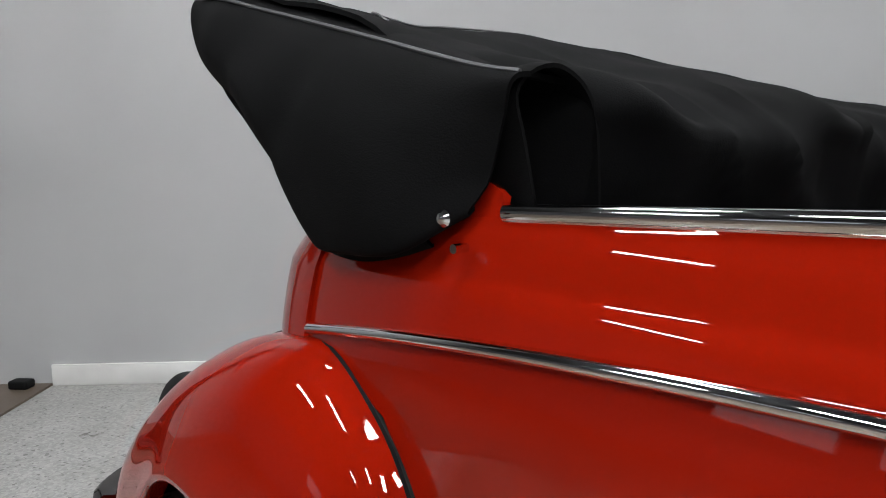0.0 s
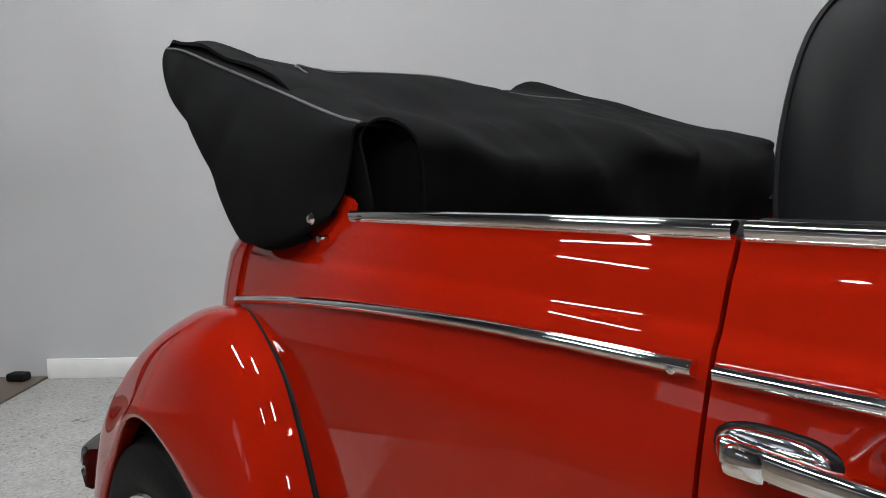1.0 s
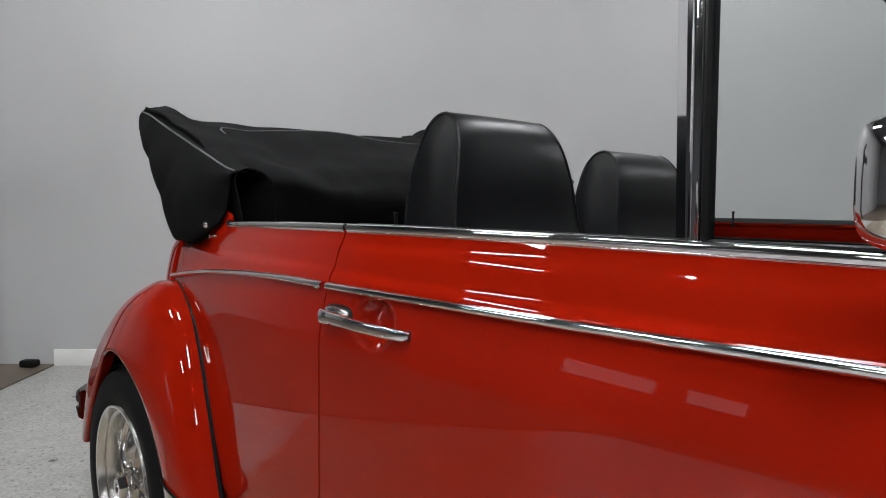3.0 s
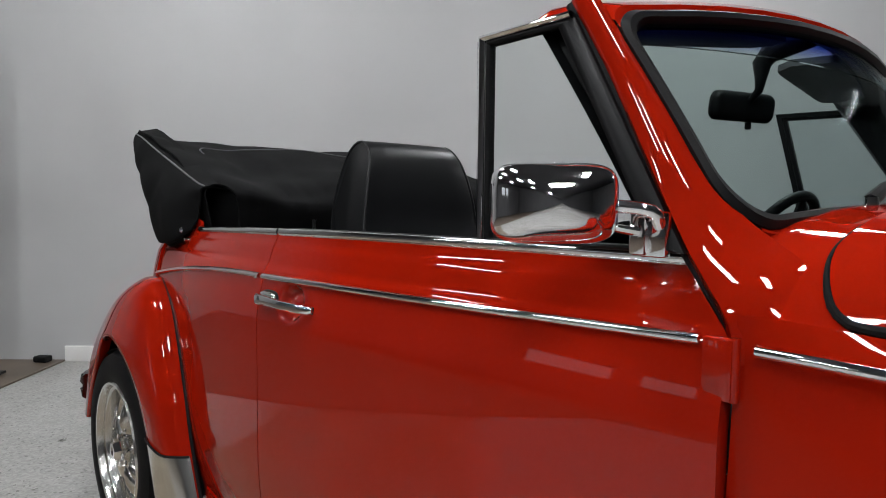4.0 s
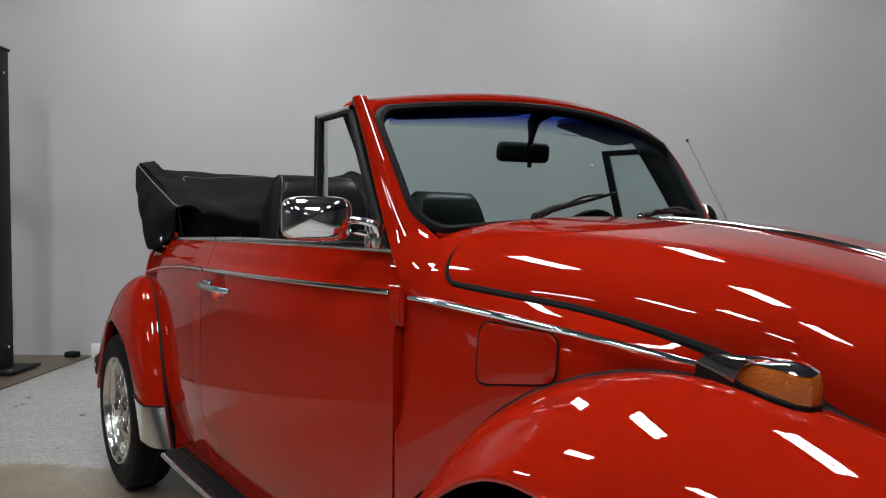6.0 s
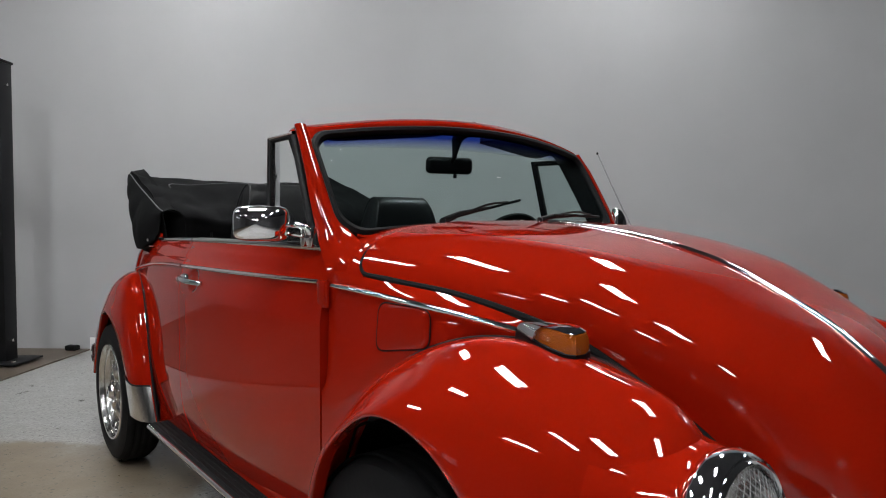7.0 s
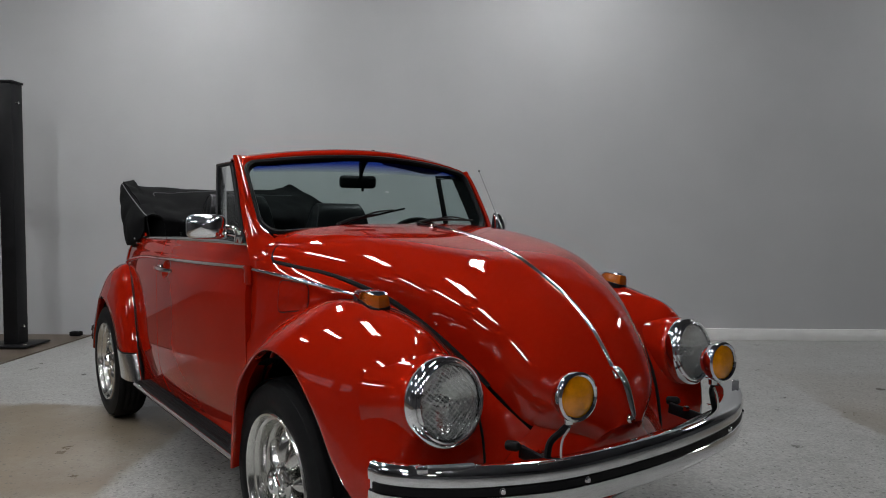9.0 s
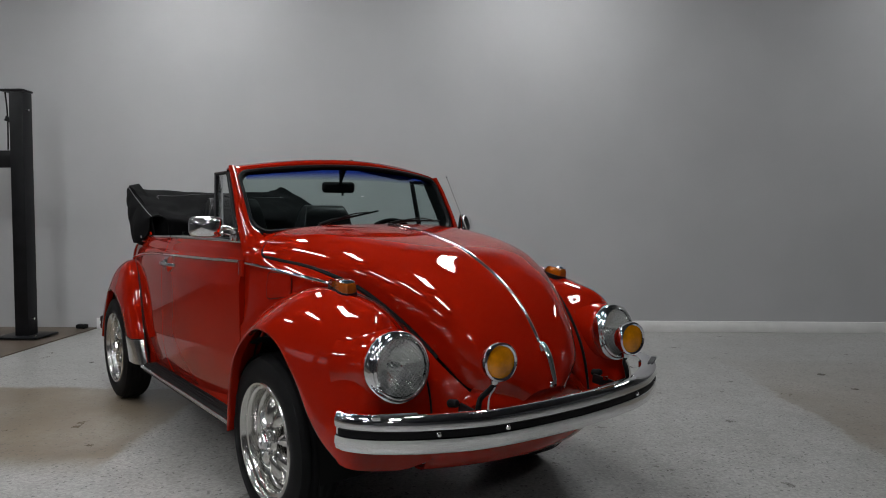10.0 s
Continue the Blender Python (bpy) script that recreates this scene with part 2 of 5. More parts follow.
def add_box(bm, size, m=None, bevel=0.0, seg=2):
    geo = bmesh.ops.create_cube(bm, size=1)
    bmesh.ops.scale(bm, vec=size, verts=geo["verts"])
    if bevel:
        edges = list({e for v in geo["verts"] for e in v.link_edges})
        out = bmesh.ops.bevel(bm, geom=edges, offset=bevel, segments=seg, affect="EDGES", profile=0.5)
        verts = list({v for f in out["faces"] for v in f.verts} | {v for v in geo["verts"] if v.is_valid})
    else:
        verts = geo["verts"]
    if m is not None:
        bmesh.ops.transform(bm, matrix=m, verts=verts)
    return verts


def part(name, bm, material, parent=None, label="", solid=0.0, sharp=38, offset=-1.0, fix=True):
    if fix:
        bmesh.ops.recalc_face_normals(bm, faces=bm.faces)
    bm.edges.index_update()
    rim = [e.index for e in bm.edges if e.is_boundary] if solid else []
    me = bpy.data.meshes.new(name)
    bm.to_mesh(me)
    bm.free()
    for p in me.polygons:
        p.use_smooth = True
    me.set_sharp_from_angle(angle=radians(sharp))
    for i in rim:
        me.edges[i].use_edge_sharp = True
    me.materials.append(material)
    ob = new(name, me)
    if parent is not None:
        ob.parent = parent
    if solid:
        mod = ob.modifiers.new("thickness", "SOLIDIFY")
        mod.thickness, mod.offset = solid, offset
    if label:
        tagged(ob, label)
    return ob


def both(grid):
    return (grid, flip(grid))


# ---- the hall ----
WALL_AT, WALL_DIR = Vector((-4.31, -0.22, 0)), Vector((0.636, 0.772, 0))
WALL_IN = Vector((0.772, -0.636, 0))      # from the wall into the hall
ROOM = Matrix(((WALL_DIR.x, WALL_IN.x, 0, WALL_AT.x), (WALL_DIR.y, WALL_IN.y, 0, WALL_AT.y), (0, 0, 1, 0), (0, 0, 0, 1)))
H = 4.6


def slab(name, lo, hi, material, label, category, kind="structure", bevel=0.0):
    bm = bmesh.new()
    size = [hi[i] - lo[i] for i in range(3)]
    mid = [(hi[i] + lo[i]) / 2 for i in range(3)]
    add_box(bm, size, Matrix.Translation(mid), bevel)
    ob = part(name, bm, material)
    ob.matrix_world = ROOM
    return tagged(ob, label, category, kind=kind)


slab("floor", (-9, -0.2, -0.2), (16, 16, 0.0), FLOOR, "light grey speckled epoxy floor with worn brown stains", "floor")
slab("floor_strip", (-9, 0.0, 0.0), (-0.035, 16, 0.012), BROWN, "tan brown floor strip beside the grey floor", "floor")
slab("wall_back", (-9, -0.25, 0), (16, 0, H), WALL, "plain light grey painted wall", "wall")
# the next three walls stay out of view; their dark tone serves the reflections
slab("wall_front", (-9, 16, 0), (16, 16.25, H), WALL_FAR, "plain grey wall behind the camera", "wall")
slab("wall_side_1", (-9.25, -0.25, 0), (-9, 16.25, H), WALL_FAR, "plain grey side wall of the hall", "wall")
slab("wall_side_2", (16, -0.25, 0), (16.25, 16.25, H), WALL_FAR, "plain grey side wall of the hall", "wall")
slab("ceiling", (-9.25, -0.25, H), (16.25, 16.25, H + 0.2), CEIL, "plain dark grey ceiling of the hall", "ceiling")
slab("baseboard", (-0.03, 0.0, 0.0), (15.9, 0.016, 0.115), BASE, "white painted baseboard along the grey wall", "baseboard", bevel=0.004)


def added_window(name, y0, y1):
    """Wide added window with glowing frosted panes; x is the side wall's face."""
    w, h, mid_y = y1 - y0, 0.72, (y0 + y1) / 2
    holder = new(name)
    bm = bmesh.new()
    for dy, dz, sy, sz in ((0, h / 2 + 0.03, w + 0.12, 0.06), (0, -h / 2 - 0.03, w + 0.12, 0.06), (w / 2 + 0.03, 0, 0.06, h), (-w / 2 - 0.03, 0, 0.06, h)):
        add_box(bm, (0.06, sy, sz), Matrix.Translation((0.03, dy, dz)), 0.006)
    part("window_frame", bm, LAMP_BODY, holder)
    count = 4
    for k in range(count):
        bm = bmesh.new()
        add_box(bm, (0.012, w / count - 0.012, h), Matrix.Translation((0.02, -w / 2 + (k + 0.5) * w / count, 0)), 0.003)
        part("pane", bm, FROST, holder, "frosted pane with its own glow in place of daylight")
    holder.matrix_world = ROOM @ pose(-9.0, mid_y, 2.25)
    return tagged(holder, "added wide wall window with frosted glowing panes", "window", kind="structure")


# out of view; the pane glow makes pale patches mirrored in the car's side
added_window("glow_window_1", 5.1, 7.0)
added_window("glow_window_2", 7.7, 8.9)


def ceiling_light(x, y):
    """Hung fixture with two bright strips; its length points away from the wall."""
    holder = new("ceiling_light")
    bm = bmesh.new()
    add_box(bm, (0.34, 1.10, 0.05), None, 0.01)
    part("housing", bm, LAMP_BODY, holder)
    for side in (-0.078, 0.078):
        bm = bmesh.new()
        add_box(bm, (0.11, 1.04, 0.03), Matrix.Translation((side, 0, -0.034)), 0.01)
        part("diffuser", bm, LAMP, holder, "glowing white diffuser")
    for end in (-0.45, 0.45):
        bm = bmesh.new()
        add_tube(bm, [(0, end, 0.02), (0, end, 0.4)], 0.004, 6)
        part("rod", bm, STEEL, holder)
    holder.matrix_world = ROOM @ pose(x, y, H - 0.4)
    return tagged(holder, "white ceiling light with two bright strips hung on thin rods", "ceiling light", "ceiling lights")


# in the first row, 4.7 and 9.2 are extra lamps added to brighten the wall
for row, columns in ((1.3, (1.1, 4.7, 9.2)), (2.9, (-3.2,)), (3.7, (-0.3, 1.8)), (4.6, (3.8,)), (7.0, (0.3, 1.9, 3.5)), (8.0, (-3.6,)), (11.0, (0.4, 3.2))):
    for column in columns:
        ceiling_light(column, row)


def lift_post(x, y):
    holder = new("lift_post")
    bm = bmesh.new()
    add_box(bm, (0.135, 0.15, 2.38), Matrix.Translation((0, 0, 1.205)), 0.008)
    part("column", bm, POST, holder)
    bm = bmesh.new()
    add_box(bm, (0.42, 0.36, 0.016), Matrix.Translation((0, 0, 0.02)), 0.003)
    part("base_plate", bm, POST, holder)
    bm = bmesh.new()
    add_box(bm, (0.22, 0.17, 0.022), Matrix.Translation((-0.035, 0, 2.406)), 0.004)
    part("cap", bm, POST, holder)
    bm = bmesh.new()
    add_box(bm, (0.07, 0.02, 0.05), Matrix.Translation((-0.10, 0.03, 2.13)) @ pose(0, 0, 0, 0, 25, 0), 0.004)
    part("bracket", bm, POST, holder)
    bm = bmesh.new()
    add_tube(bm, spline([(-0.135, 0.02, 2.40), (-0.115, 0.025, 2.2), (-0.11, 0.03, 2.0), (-0.12, 0.02, 1.84)], 16), 0.007, 8)
    part("hose", bm, RUBBER, holder, "black hydraulic hose")
    for z in (0.19, 2.22):
        bm = bmesh.new()
        add_tube(bm, [(-0.095, 0.02, z), (0.095, 0.02, z)], 0.011, 8)
        part("lock_pin", bm, STEEL, holder)
    bm = bmesh.new()
    add_box(bm, (0.7, 0.12, 0.16), Matrix.Translation((-0.42, 0, 1.75)), 0.006)
    part("cross_beam", bm, POST, holder)
    for s in (-1, 1):
        bm = bmesh.new()
        add_lathe(bm, [(0, 0.012), (0.018, 0.012), (0.018, 0), (0, 0)], Matrix.Translation((s * 0.16, 0.12, 0.03)), 6)
        part("anchor_bolt", bm, STEEL, holder)
    holder.matrix_world = ROOM @ pose(x, y, 0.012)
    return tagged(holder, "black painted steel lift post on a base plate", "lift post")


lift_post(-0.40, 0.62)

bm = bmesh.new()
add_box(bm, (0.105, 0.075, 0.045), Matrix.Translation((0, 0, 0.0225)), 0.012, 3)
chock = part("rubber_block", bm, RUBBER)
chock.matrix_world = ROOM @ pose(-0.155, 0.075, 0.012, 0, 0, 8)
tagged(chock, "small black rubber block on the tan floor strip", "rubber block")

# ---- the car ----
car = tagged(new("car"), "glossy red classic beetle convertible with the black top folded down", "car")


def half_width(x, z):
    """Half the body's width at the side."""
    w = 0.705 - 0.052 * x * x
    if x > 0.8:
        w -= 0.15 * (x - 0.8) ** 2
    if z > 0.9:
        w -= 0.05 * ((z - 0.9) / 0.195) ** 1.5
    for z0, z1, step in ((1.060, 1.076, 0.0024), (1.010, 1.028, 0.004)):
        k = min(1.0, max(0.0, (z - z0) / (z1 - z0)))
        w -= step * (k * k * (3 - 2 * k) - 0.5)
    if z < 0.62:
        w -= 0.032 * ((0.62 - z) / 0.27) ** 2
    return w


def belt(x):
    return 1.097 - 0.012 * (x - 0.3) ** 2


def sill(x):
    return 0.36


def side_patch(x0, x1, z0, z1, nu, nv, out=0.0):
    """A patch of the right side; the bounds are functions of the other coordinate's share."""
    g = []
    for i in range(nu):
        row = []
        for j in range(nv):
            v = j / (nv - 1)
            u = i / (nu - 1)
            xa, xb = x0(v), x1(v)
            x = xa + (xb - xa) * u
            z = z0(x) + (z1(x) - z0(x)) * v
            row.append(Vector((x, -half_width(x, z) - out, z)))
        g.append(row)
    return g


DOOR_R, DOOR_F = -0.215, 0.822


def door_rear(v):
    return DOOR_R + 0.002 + 0.10 * max(0, 0.18 - v) ** 2 / 0.18 ** 2


def door_front(v):
    z = 0.36 + v * 0.74
    return 0.826 - 0.85 * max(0.0, z - 1.02)


# front doors
def door(flip_it):
    sgn = 1 if flip_it else -1
    g = side_patch(door_rear, door_front, lambda x: 0.37, lambda x: belt(x) - 0.004, 120, 190)
    for row in g:
        for p in row:
            k = 1 - ((p.x + 0.070) / 0.056) ** 2 - ((p.z - 0.955) / 0.044) ** 2
            if k > 0:
                p.y += 0.024 * k ** 3 * (10 - 15 * k + 6 * k * k)
    bm = bmesh.new()
    add_grid(bm, flip(g) if flip_it else g)
    d = part("door", bm, RED, car, solid=0.03, offset=1 if flip_it else -1, fix=False)
    # hinge knuckle at the front edge
    bm = bmesh.new()
    yh = half_width(0.82, 0.982)
    add_box(bm, (0.034, 0.012, 0.070), pose(0.818, sgn * (yh + 0.0005), 0.982, 0, 0, sgn * -3), 0.004)
    add_tube(bm, [(0.833, sgn * (yh - 0.004), 0.947), (0.833, sgn * (yh - 0.004), 1.017)], 0.0070, 12)
    part("hinge", bm, RED, d)
    # inner panel
    bm = bmesh.new()
    gi = [[Vector((p.x, p.y + 0.055, p.z)) for p in r] for r in side_patch(lambda v: DOOR_R + 0.03, lambda v: DOOR_F - 0.07, lambda x: 0.40, lambda x: belt(x) - 0.045, 8, 8)]
    add_grid(bm, flip(gi) if flip_it else gi)
    part("inner_panel", bm, VINYL, d, "black vinyl door lining", solid=0.01)
    # belt moulding
    bm = bmesh.new()
    pts = [Vector((x, sgn * (half_width(x, belt(x)) - 0.004), belt(x))) for x in np.linspace(DOOR_R + 0.005, 0.775, 24)]
    add_strip(bm, pts, [Vector((0, sgn * 0.75, 0.65))] * len(pts), 0.017, 0.011)
    part("belt_moulding", bm, CHROME, d, "chrome belt moulding")
    bm = bmesh.new()
    pts = [p + Vector((0, -sgn * 0.022, -0.002)) for p in pts]
    add_strip(bm, pts, [Vector((0, 0, 1))] * len(pts), 0.030, 0.012)
    part("window_seal", bm, SEAL, d)
    bm = bmesh.new()
    add_tube(bm, [(-0.127, sgn * 0.612, 1.08), (-0.127, sgn * 0.612, 1.118), (-0.127, sgn * 0.612, 1.124)], [0.0035, 0.0035, 0.005], 10)
    part("lock_pin", bm, PLASTIC, d, "black lock pin")
    # side moulding
    bm = bmesh.new()
    pts = [Vector((x, sgn * half_width(x, side_trim(x)), side_trim(x))) for x in np.linspace(DOOR_R + 0.006, 0.795, 26)]
    add_strip(bm, pts, [Vector((0, sgn, 0.1))] * len(pts), 0.0145, 0.012)
    part("side_moulding", bm, CHROME, d, "thin chrome side moulding")
    return d


def side_trim(x):
    """Height of the side moulding."""
    if x > 0.8:
        return 1.006 - 0.012 * (x - 0.8) - 0.122 * (x - 0.8) ** 2
    if x > -0.25:
        return 0.998 + 0.012 * (x + 0.25)
    return 0.998 - 0.085 * (x + 0.25) ** 2 * 1.15


def oval(bm, cx, cz, rx, rz, sgn, y0, y1):
    """A rounded pad on the side of the body."""
    rings = []
    for y, k in ((y0, 1.0), (y1 - 0.003, 1.0), (y1 - 0.001, 0.95), (y1, 0.86), (y1, 0.02)):
        ring = []
        for a in np.linspace(0, math.tau, 28, endpoint=False):
            ca, sa = math.cos(a), math.sin(a)
            ring.append(Vector((cx + math.copysign(abs(ca) ** 0.7, ca) * rx * k, sgn * y, cz + math.copysign(abs(sa) ** 0.7, sa) * rz * k)))
        rings.append(ring)
    add_grid(bm, rings, closed_v=True)


def door_handle(d, sgn):
    y = half_width(-0.1, 0.95) - 0.006
    bm = bmesh.new()
    # plate, grip and trigger
    oval(bm, -0.166, 0.954, 0.036, 0.0165, sgn, y, y + 0.013)
    grip = []
    for x, out, z, hz, hy in ((-0.198, 0.012, 0.956, 0.006, 0.004), (-0.192, 0.017, 0.956, 0.0095, 0.008), (-0.15, 0.024, 0.955, 0.0098, 0.008), (-0.08, 0.027, 0.953, 0.0088, 0.007), (-0.01, 0.021, 0.952, 0.0085, 0.006), (0.018, 0.013, 0.951, 0.0075, 0.006), (0.024, 0.008, 0.951, 0.004, 0.004)):
        ring = []
        for a in np.linspace(0, math.tau, 20, endpoint=False):
            ca, sa = math.cos(a), math.sin(a)
            ring.append(Vector((x, sgn * (y + out + math.copysign(abs(ca) ** 0.55, ca) * hy), z + math.copysign(abs(sa) ** 0.55, sa) * hz)))
        grip.append(ring)
    V = add_grid(bm, grip, closed_v=True)
    bm.faces.new(V[0])
    bm.faces.new(V[-1])
    add_box(bm, (0.03, 0.03, 0.022), pose(-0.175, sgn * (y + 0.016), 0.953), 0.006)
    h = part("handle", bm, CHROME, d, "chrome door handle")
    bm = bmesh.new()
    add_lathe(bm, [(0, 0.003), (0.009, 0.003), (0.011, 0)], pose(-0.135, sgn * (y + 0.001), 0.925, 90 * -sgn * -1, 0, 0), 16)
    part("lock", bm, CHROME, h)
    bm = bmesh.new()
    add_box(bm, (0.016, 0.011, 0.015), pose(0.017, sgn * (y + 0.004), 0.950), 0.003)
    part("end_gasket", bm, PLASTIC, h, "black rubber gasket")
    bm = bmesh.new()
    oval(bm, -0.165, 0.953, 0.041, 0.0200, sgn, y - 0.002, y + 0.007)
    part("base_gasket", bm, PLASTIC, h, "black rubber gasket")


for fl in (False, True):
    door_handle(door(fl), 1 if fl else -1)

# rear quarter and tail
SEAM_R = [(-0.63, 0.34), (-0.68, 0.48), (-0.705, 0.61), (-0.745, 0.70), (-0.785, 0.78), (-0.86, 0.875), (-1.03, 0.928)]


def seam_rear(z):
    for (xa, za), (xb, zb) in zip(SEAM_R[:-1], SEAM_R[1:]):
        if z <= zb:
            return xa + (xb - xa) * max(0, (z - za)) / (zb - za)
    return -1.03


bm = bmesh.new()
for fl in (False, True):
    g = []
    for j in range(161):
        z = 0.36 + (belt(-0.6) - 0.018 - 0.36) * j / 160
        xa = seam_rear(z)
        xb = DOOR_R - 0.002 + (0.10 * max(0, 0.18 - j / 160) ** 2 / 0.18 ** 2)
        row = []
        for i in range(22):
            x = xa + (xb - xa) * i / 21
            zz = 0.36 + (belt(x) - 0.004 - 0.36) * j / 160
            row.append(Vector((x, 0.006 - half_width(x, zz), zz)))
        g.append(row)
    add_grid(bm, flip(g) if fl else g)
    # tail end
    g = []
    for j in range(14):
        z = 0.90 + (1.075 - 0.90) * j / 13
        w = half_width(-1.03, z)
        inn = 0.0 if z < 1.0 else 0.06 * ((z - 1.0) / 0.075) ** 2
        g.append([Vector((-1.03 - (0.33 - inn * 2) * math.sin(a), -(w - inn * math.sin(a)) * math.cos(a) ** 0.9, z)) for a in np.linspace(0, math.pi / 2, 18)])
    add_grid(bm, flip(g) if fl else g)
part("rear_body", bm, RED, car, solid=0.012, offset=0)

# rear deck and engine lid close the tail
rows = []
for x, z, w, drop in ((-1.18, 1.06, 0.50, 0.04), (-1.28, 0.99, 0.52, 0.05), (-1.40, 0.87, 0.54, 0.06), (-1.52, 0.75, 0.54, 0.06), (-1.63, 0.63, 0.53, 0.05), (-1.71, 0.51, 0.52, 0.02), (-1.74, 0.38, 0.50, 0.0)):
    rows.append([(x + 0.10 * abs(v) ** 2.2, w * v, z - drop * abs(v) ** 2) for v in np.linspace(-1, 1, 9)])
bm = bmesh.new()
add_grid(bm, loft(rows, 30, 30))
part("engine_lid", bm, RED, car, "red rounded engine lid", solid=0.01, offset=0)

# top rail of the quarter: chrome moulding and side moulding
for sgn in (-1, 1):
    bm = bmesh.new()
    pts = [Vector((x, sgn * (half_width(x, belt(x)) - 0.004), belt(x))) for x in np.linspace(-0.735, DOOR_R - 0.005, 14)]
    add_strip(bm, pts, [Vector((0, sgn * 0.75, 0.65))] * len(pts), 0.017, 0.011)
    part("quarter_belt_moulding", bm, CHROME, car, "chrome belt moulding")
    bm = bmesh.new()
    pts = [p + Vector((0, -sgn * 0.032, -0.004)) for p in pts]
    add_strip(bm, pts, [Vector((0, 0, 1))] * len(pts), 0.036, 0.012)
    part("quarter_seal", bm, SEAL, car)
    bm = bmesh.new()
    pts = [Vector((x, sgn * half_width(x, side_trim(x)), side_trim(x))) for x in np.linspace(-1.02, DOOR_R - 0.010, 24)]
    add_strip(bm, pts, [Vector((0, sgn, 0.1))] * len(pts), 0.0145, 0.012)
    part("quarter_side_moulding", bm, CHROME, car, "thin chrome side moulding")
    bm = bmesh.new()
    add_lathe(bm, [(0, 0.004), (0.004, 0.003), (0.006, 0)], pose(DOOR_R - 0.025, sgn * (half_width(-0.24, 0.997) + 0.008), 0.997, 90 * -sgn, 0, 0), 12)
    part("moulding_rivet", bm, CHROME, car)

# ---- hood ----
HOOD_C = [(0.91, 0, 1.171), (1.12, 0, 1.157), (1.34, 0, 1.124), (1.525, 0, 1.076), (1.655, 0, 1.018), (1.76, 0, 0.962), (1.84, 0, 0.902), (1.89, 0, 0.853), (1.945, 0, 0.78), (1.996, 0, 0.689), (2.026, 0, 0.60)]
HOOD_E = [(0.868, -0.614, 1.048), (1.03, -0.582, 1.030), (1.20, -0.538, 1.012), (1.35, -0.50, 0.982), (1.47, -0.457, 0.942), (1.57, -0.415, 0.884), (1.66, -0.375, 0.818), (1.73, -0.343, 0.758), (1.80, -0.31, 0.69), (1.885, -0.245, 0.60), (1.985, -0.10, 0.555)]


def hood_grid(nu=60, nv=50, a=0.965, p=4.0, corner=0.040):
    """Half the hood; its rear corner is rounded off by the given share of its length."""
    C, E = spline(HOOD_C, 4000), spline(HOOD_E, 4000)
    g = []
    for i in range(nu):
        row = []
        for j in range(nv):
            v = j / (nv - 1)
            s = math.sin(v * math.pi / 2) * 0.6 + v * 0.4
            k = max(0.0, (s - 0.86) / 0.14)
            cut = corner * (1 - math.sqrt(max(0.0, 1 - k * k)))
            n = round((cut + (1 - cut) * i / (nu - 1)) * 3999)
            c, e = C[n], E[n]
            d = (1 - (1 - (a * s) ** p) ** (1 / p)) / (1 - (1 - a ** p) ** (1 / p))
            row.append(Vector((c.x + (e.x - c.x) * d, e.y * s, c.z + (e.z - c.z) * d)))
        g.append(row)
    return g


HG = hood_grid()
full = [[Vector((p.x, -p.y, p.z)) for p in row[:0:-1]] + row for row in HG]
square = [[Vector((p.x, -p.y, p.z)) for p in row[:0:-1]] + row for row in hood_grid(corner=0.0)[:8]]
bm = bmesh.new()
add_grid(bm, full)
hood = part("hood", bm, RED, car, solid=0.014, offset=-1)
if hood.data.polygons[200].normal.z < 0:
    hood.data.flip_normals()
# dark sheet added under the hood, so its gaps look shaded
bm = bmesh.new()
add_grid(bm, [[Vector((p.x - 0.03, p.y * 0.975, p.z - 0.03)) for p in row] for row in full[::3]])
part("hood_gap_backing", bm, DARK, hood)
# dark strip painting the shaded gap round the rear corners and along the sides
for sgn in (-1, 1):
    bm = bmesh.new()
    pts = even(HG[0][32:] + [row[-1] for row in HG[1:46]], 90)
    pts = [Vector((p.x - 0.003, -sgn * (p.y - 0.002), p.z - 0.004)) for p in pts]
    add_tube(bm, pts, [0.0018 + 0.0062 * min(1, max(0, i - 6) / 14) + 0.003 * min(1, max(0, i - 30) / 30) for i in range(len(pts))], 8)
    part("hood_gap_strip", bm, DARK, hood, "dark strip laid in the shaded hood gap")
# centre moulding
bm = bmesh.new()
mid = [row[0] for row in HG][2:52]
nrm = []
for i, p in enumerate(mid):
    d = mid[min(i + 1, len(mid) - 1)] - mid[max(i - 1, 0)]
    nrm.append(Vector((-d.z, 0, d.x)).normalized())
add_strip(bm, mid, nrm, 0.013, 0.008)
part("hood_moulding", bm, CHROME, hood, "chrome centre moulding")
# handle
bm = bmesh.new()
pts = spline([(1.962, 0, 0.752), (1.985, 0, 0.748), (2.012, 0, 0.715), (2.03, 0, 0.668), (2.043, 0, 0.625)], 16)
add_tube(bm, pts, [0.008, 0.010, 0.011, 0.012, 0.012, 0.012, 0.012, 0.012, 0.012, 0.012, 0.011, 0.011, 0.010, 0.010, 0.009, 0.008], 10, flat=0.8)
add_lathe(bm, [(0, 0.012), (0.012, 0.01), (0.014, 0)], pose(2.03, 0, 0.615, 0, 80, 0), 16)
part("hood_handle", bm, CHROME, hood, "chrome hood handle")

# front quarter between door, hood edge and fender, down to the nose
SEAM_F = [(0.875, -0.655, 0.36), (0.935, -0.662, 0.58), (1.03, -0.652, 0.757), (1.17, -0.612, 0.878), (1.36, -0.545, 0.932), (1.59, -0.465, 0.898), (1.745, -0.42, 0.78), (1.835, -0.405, 0.62), (1.865, -0.41, 0.385)]


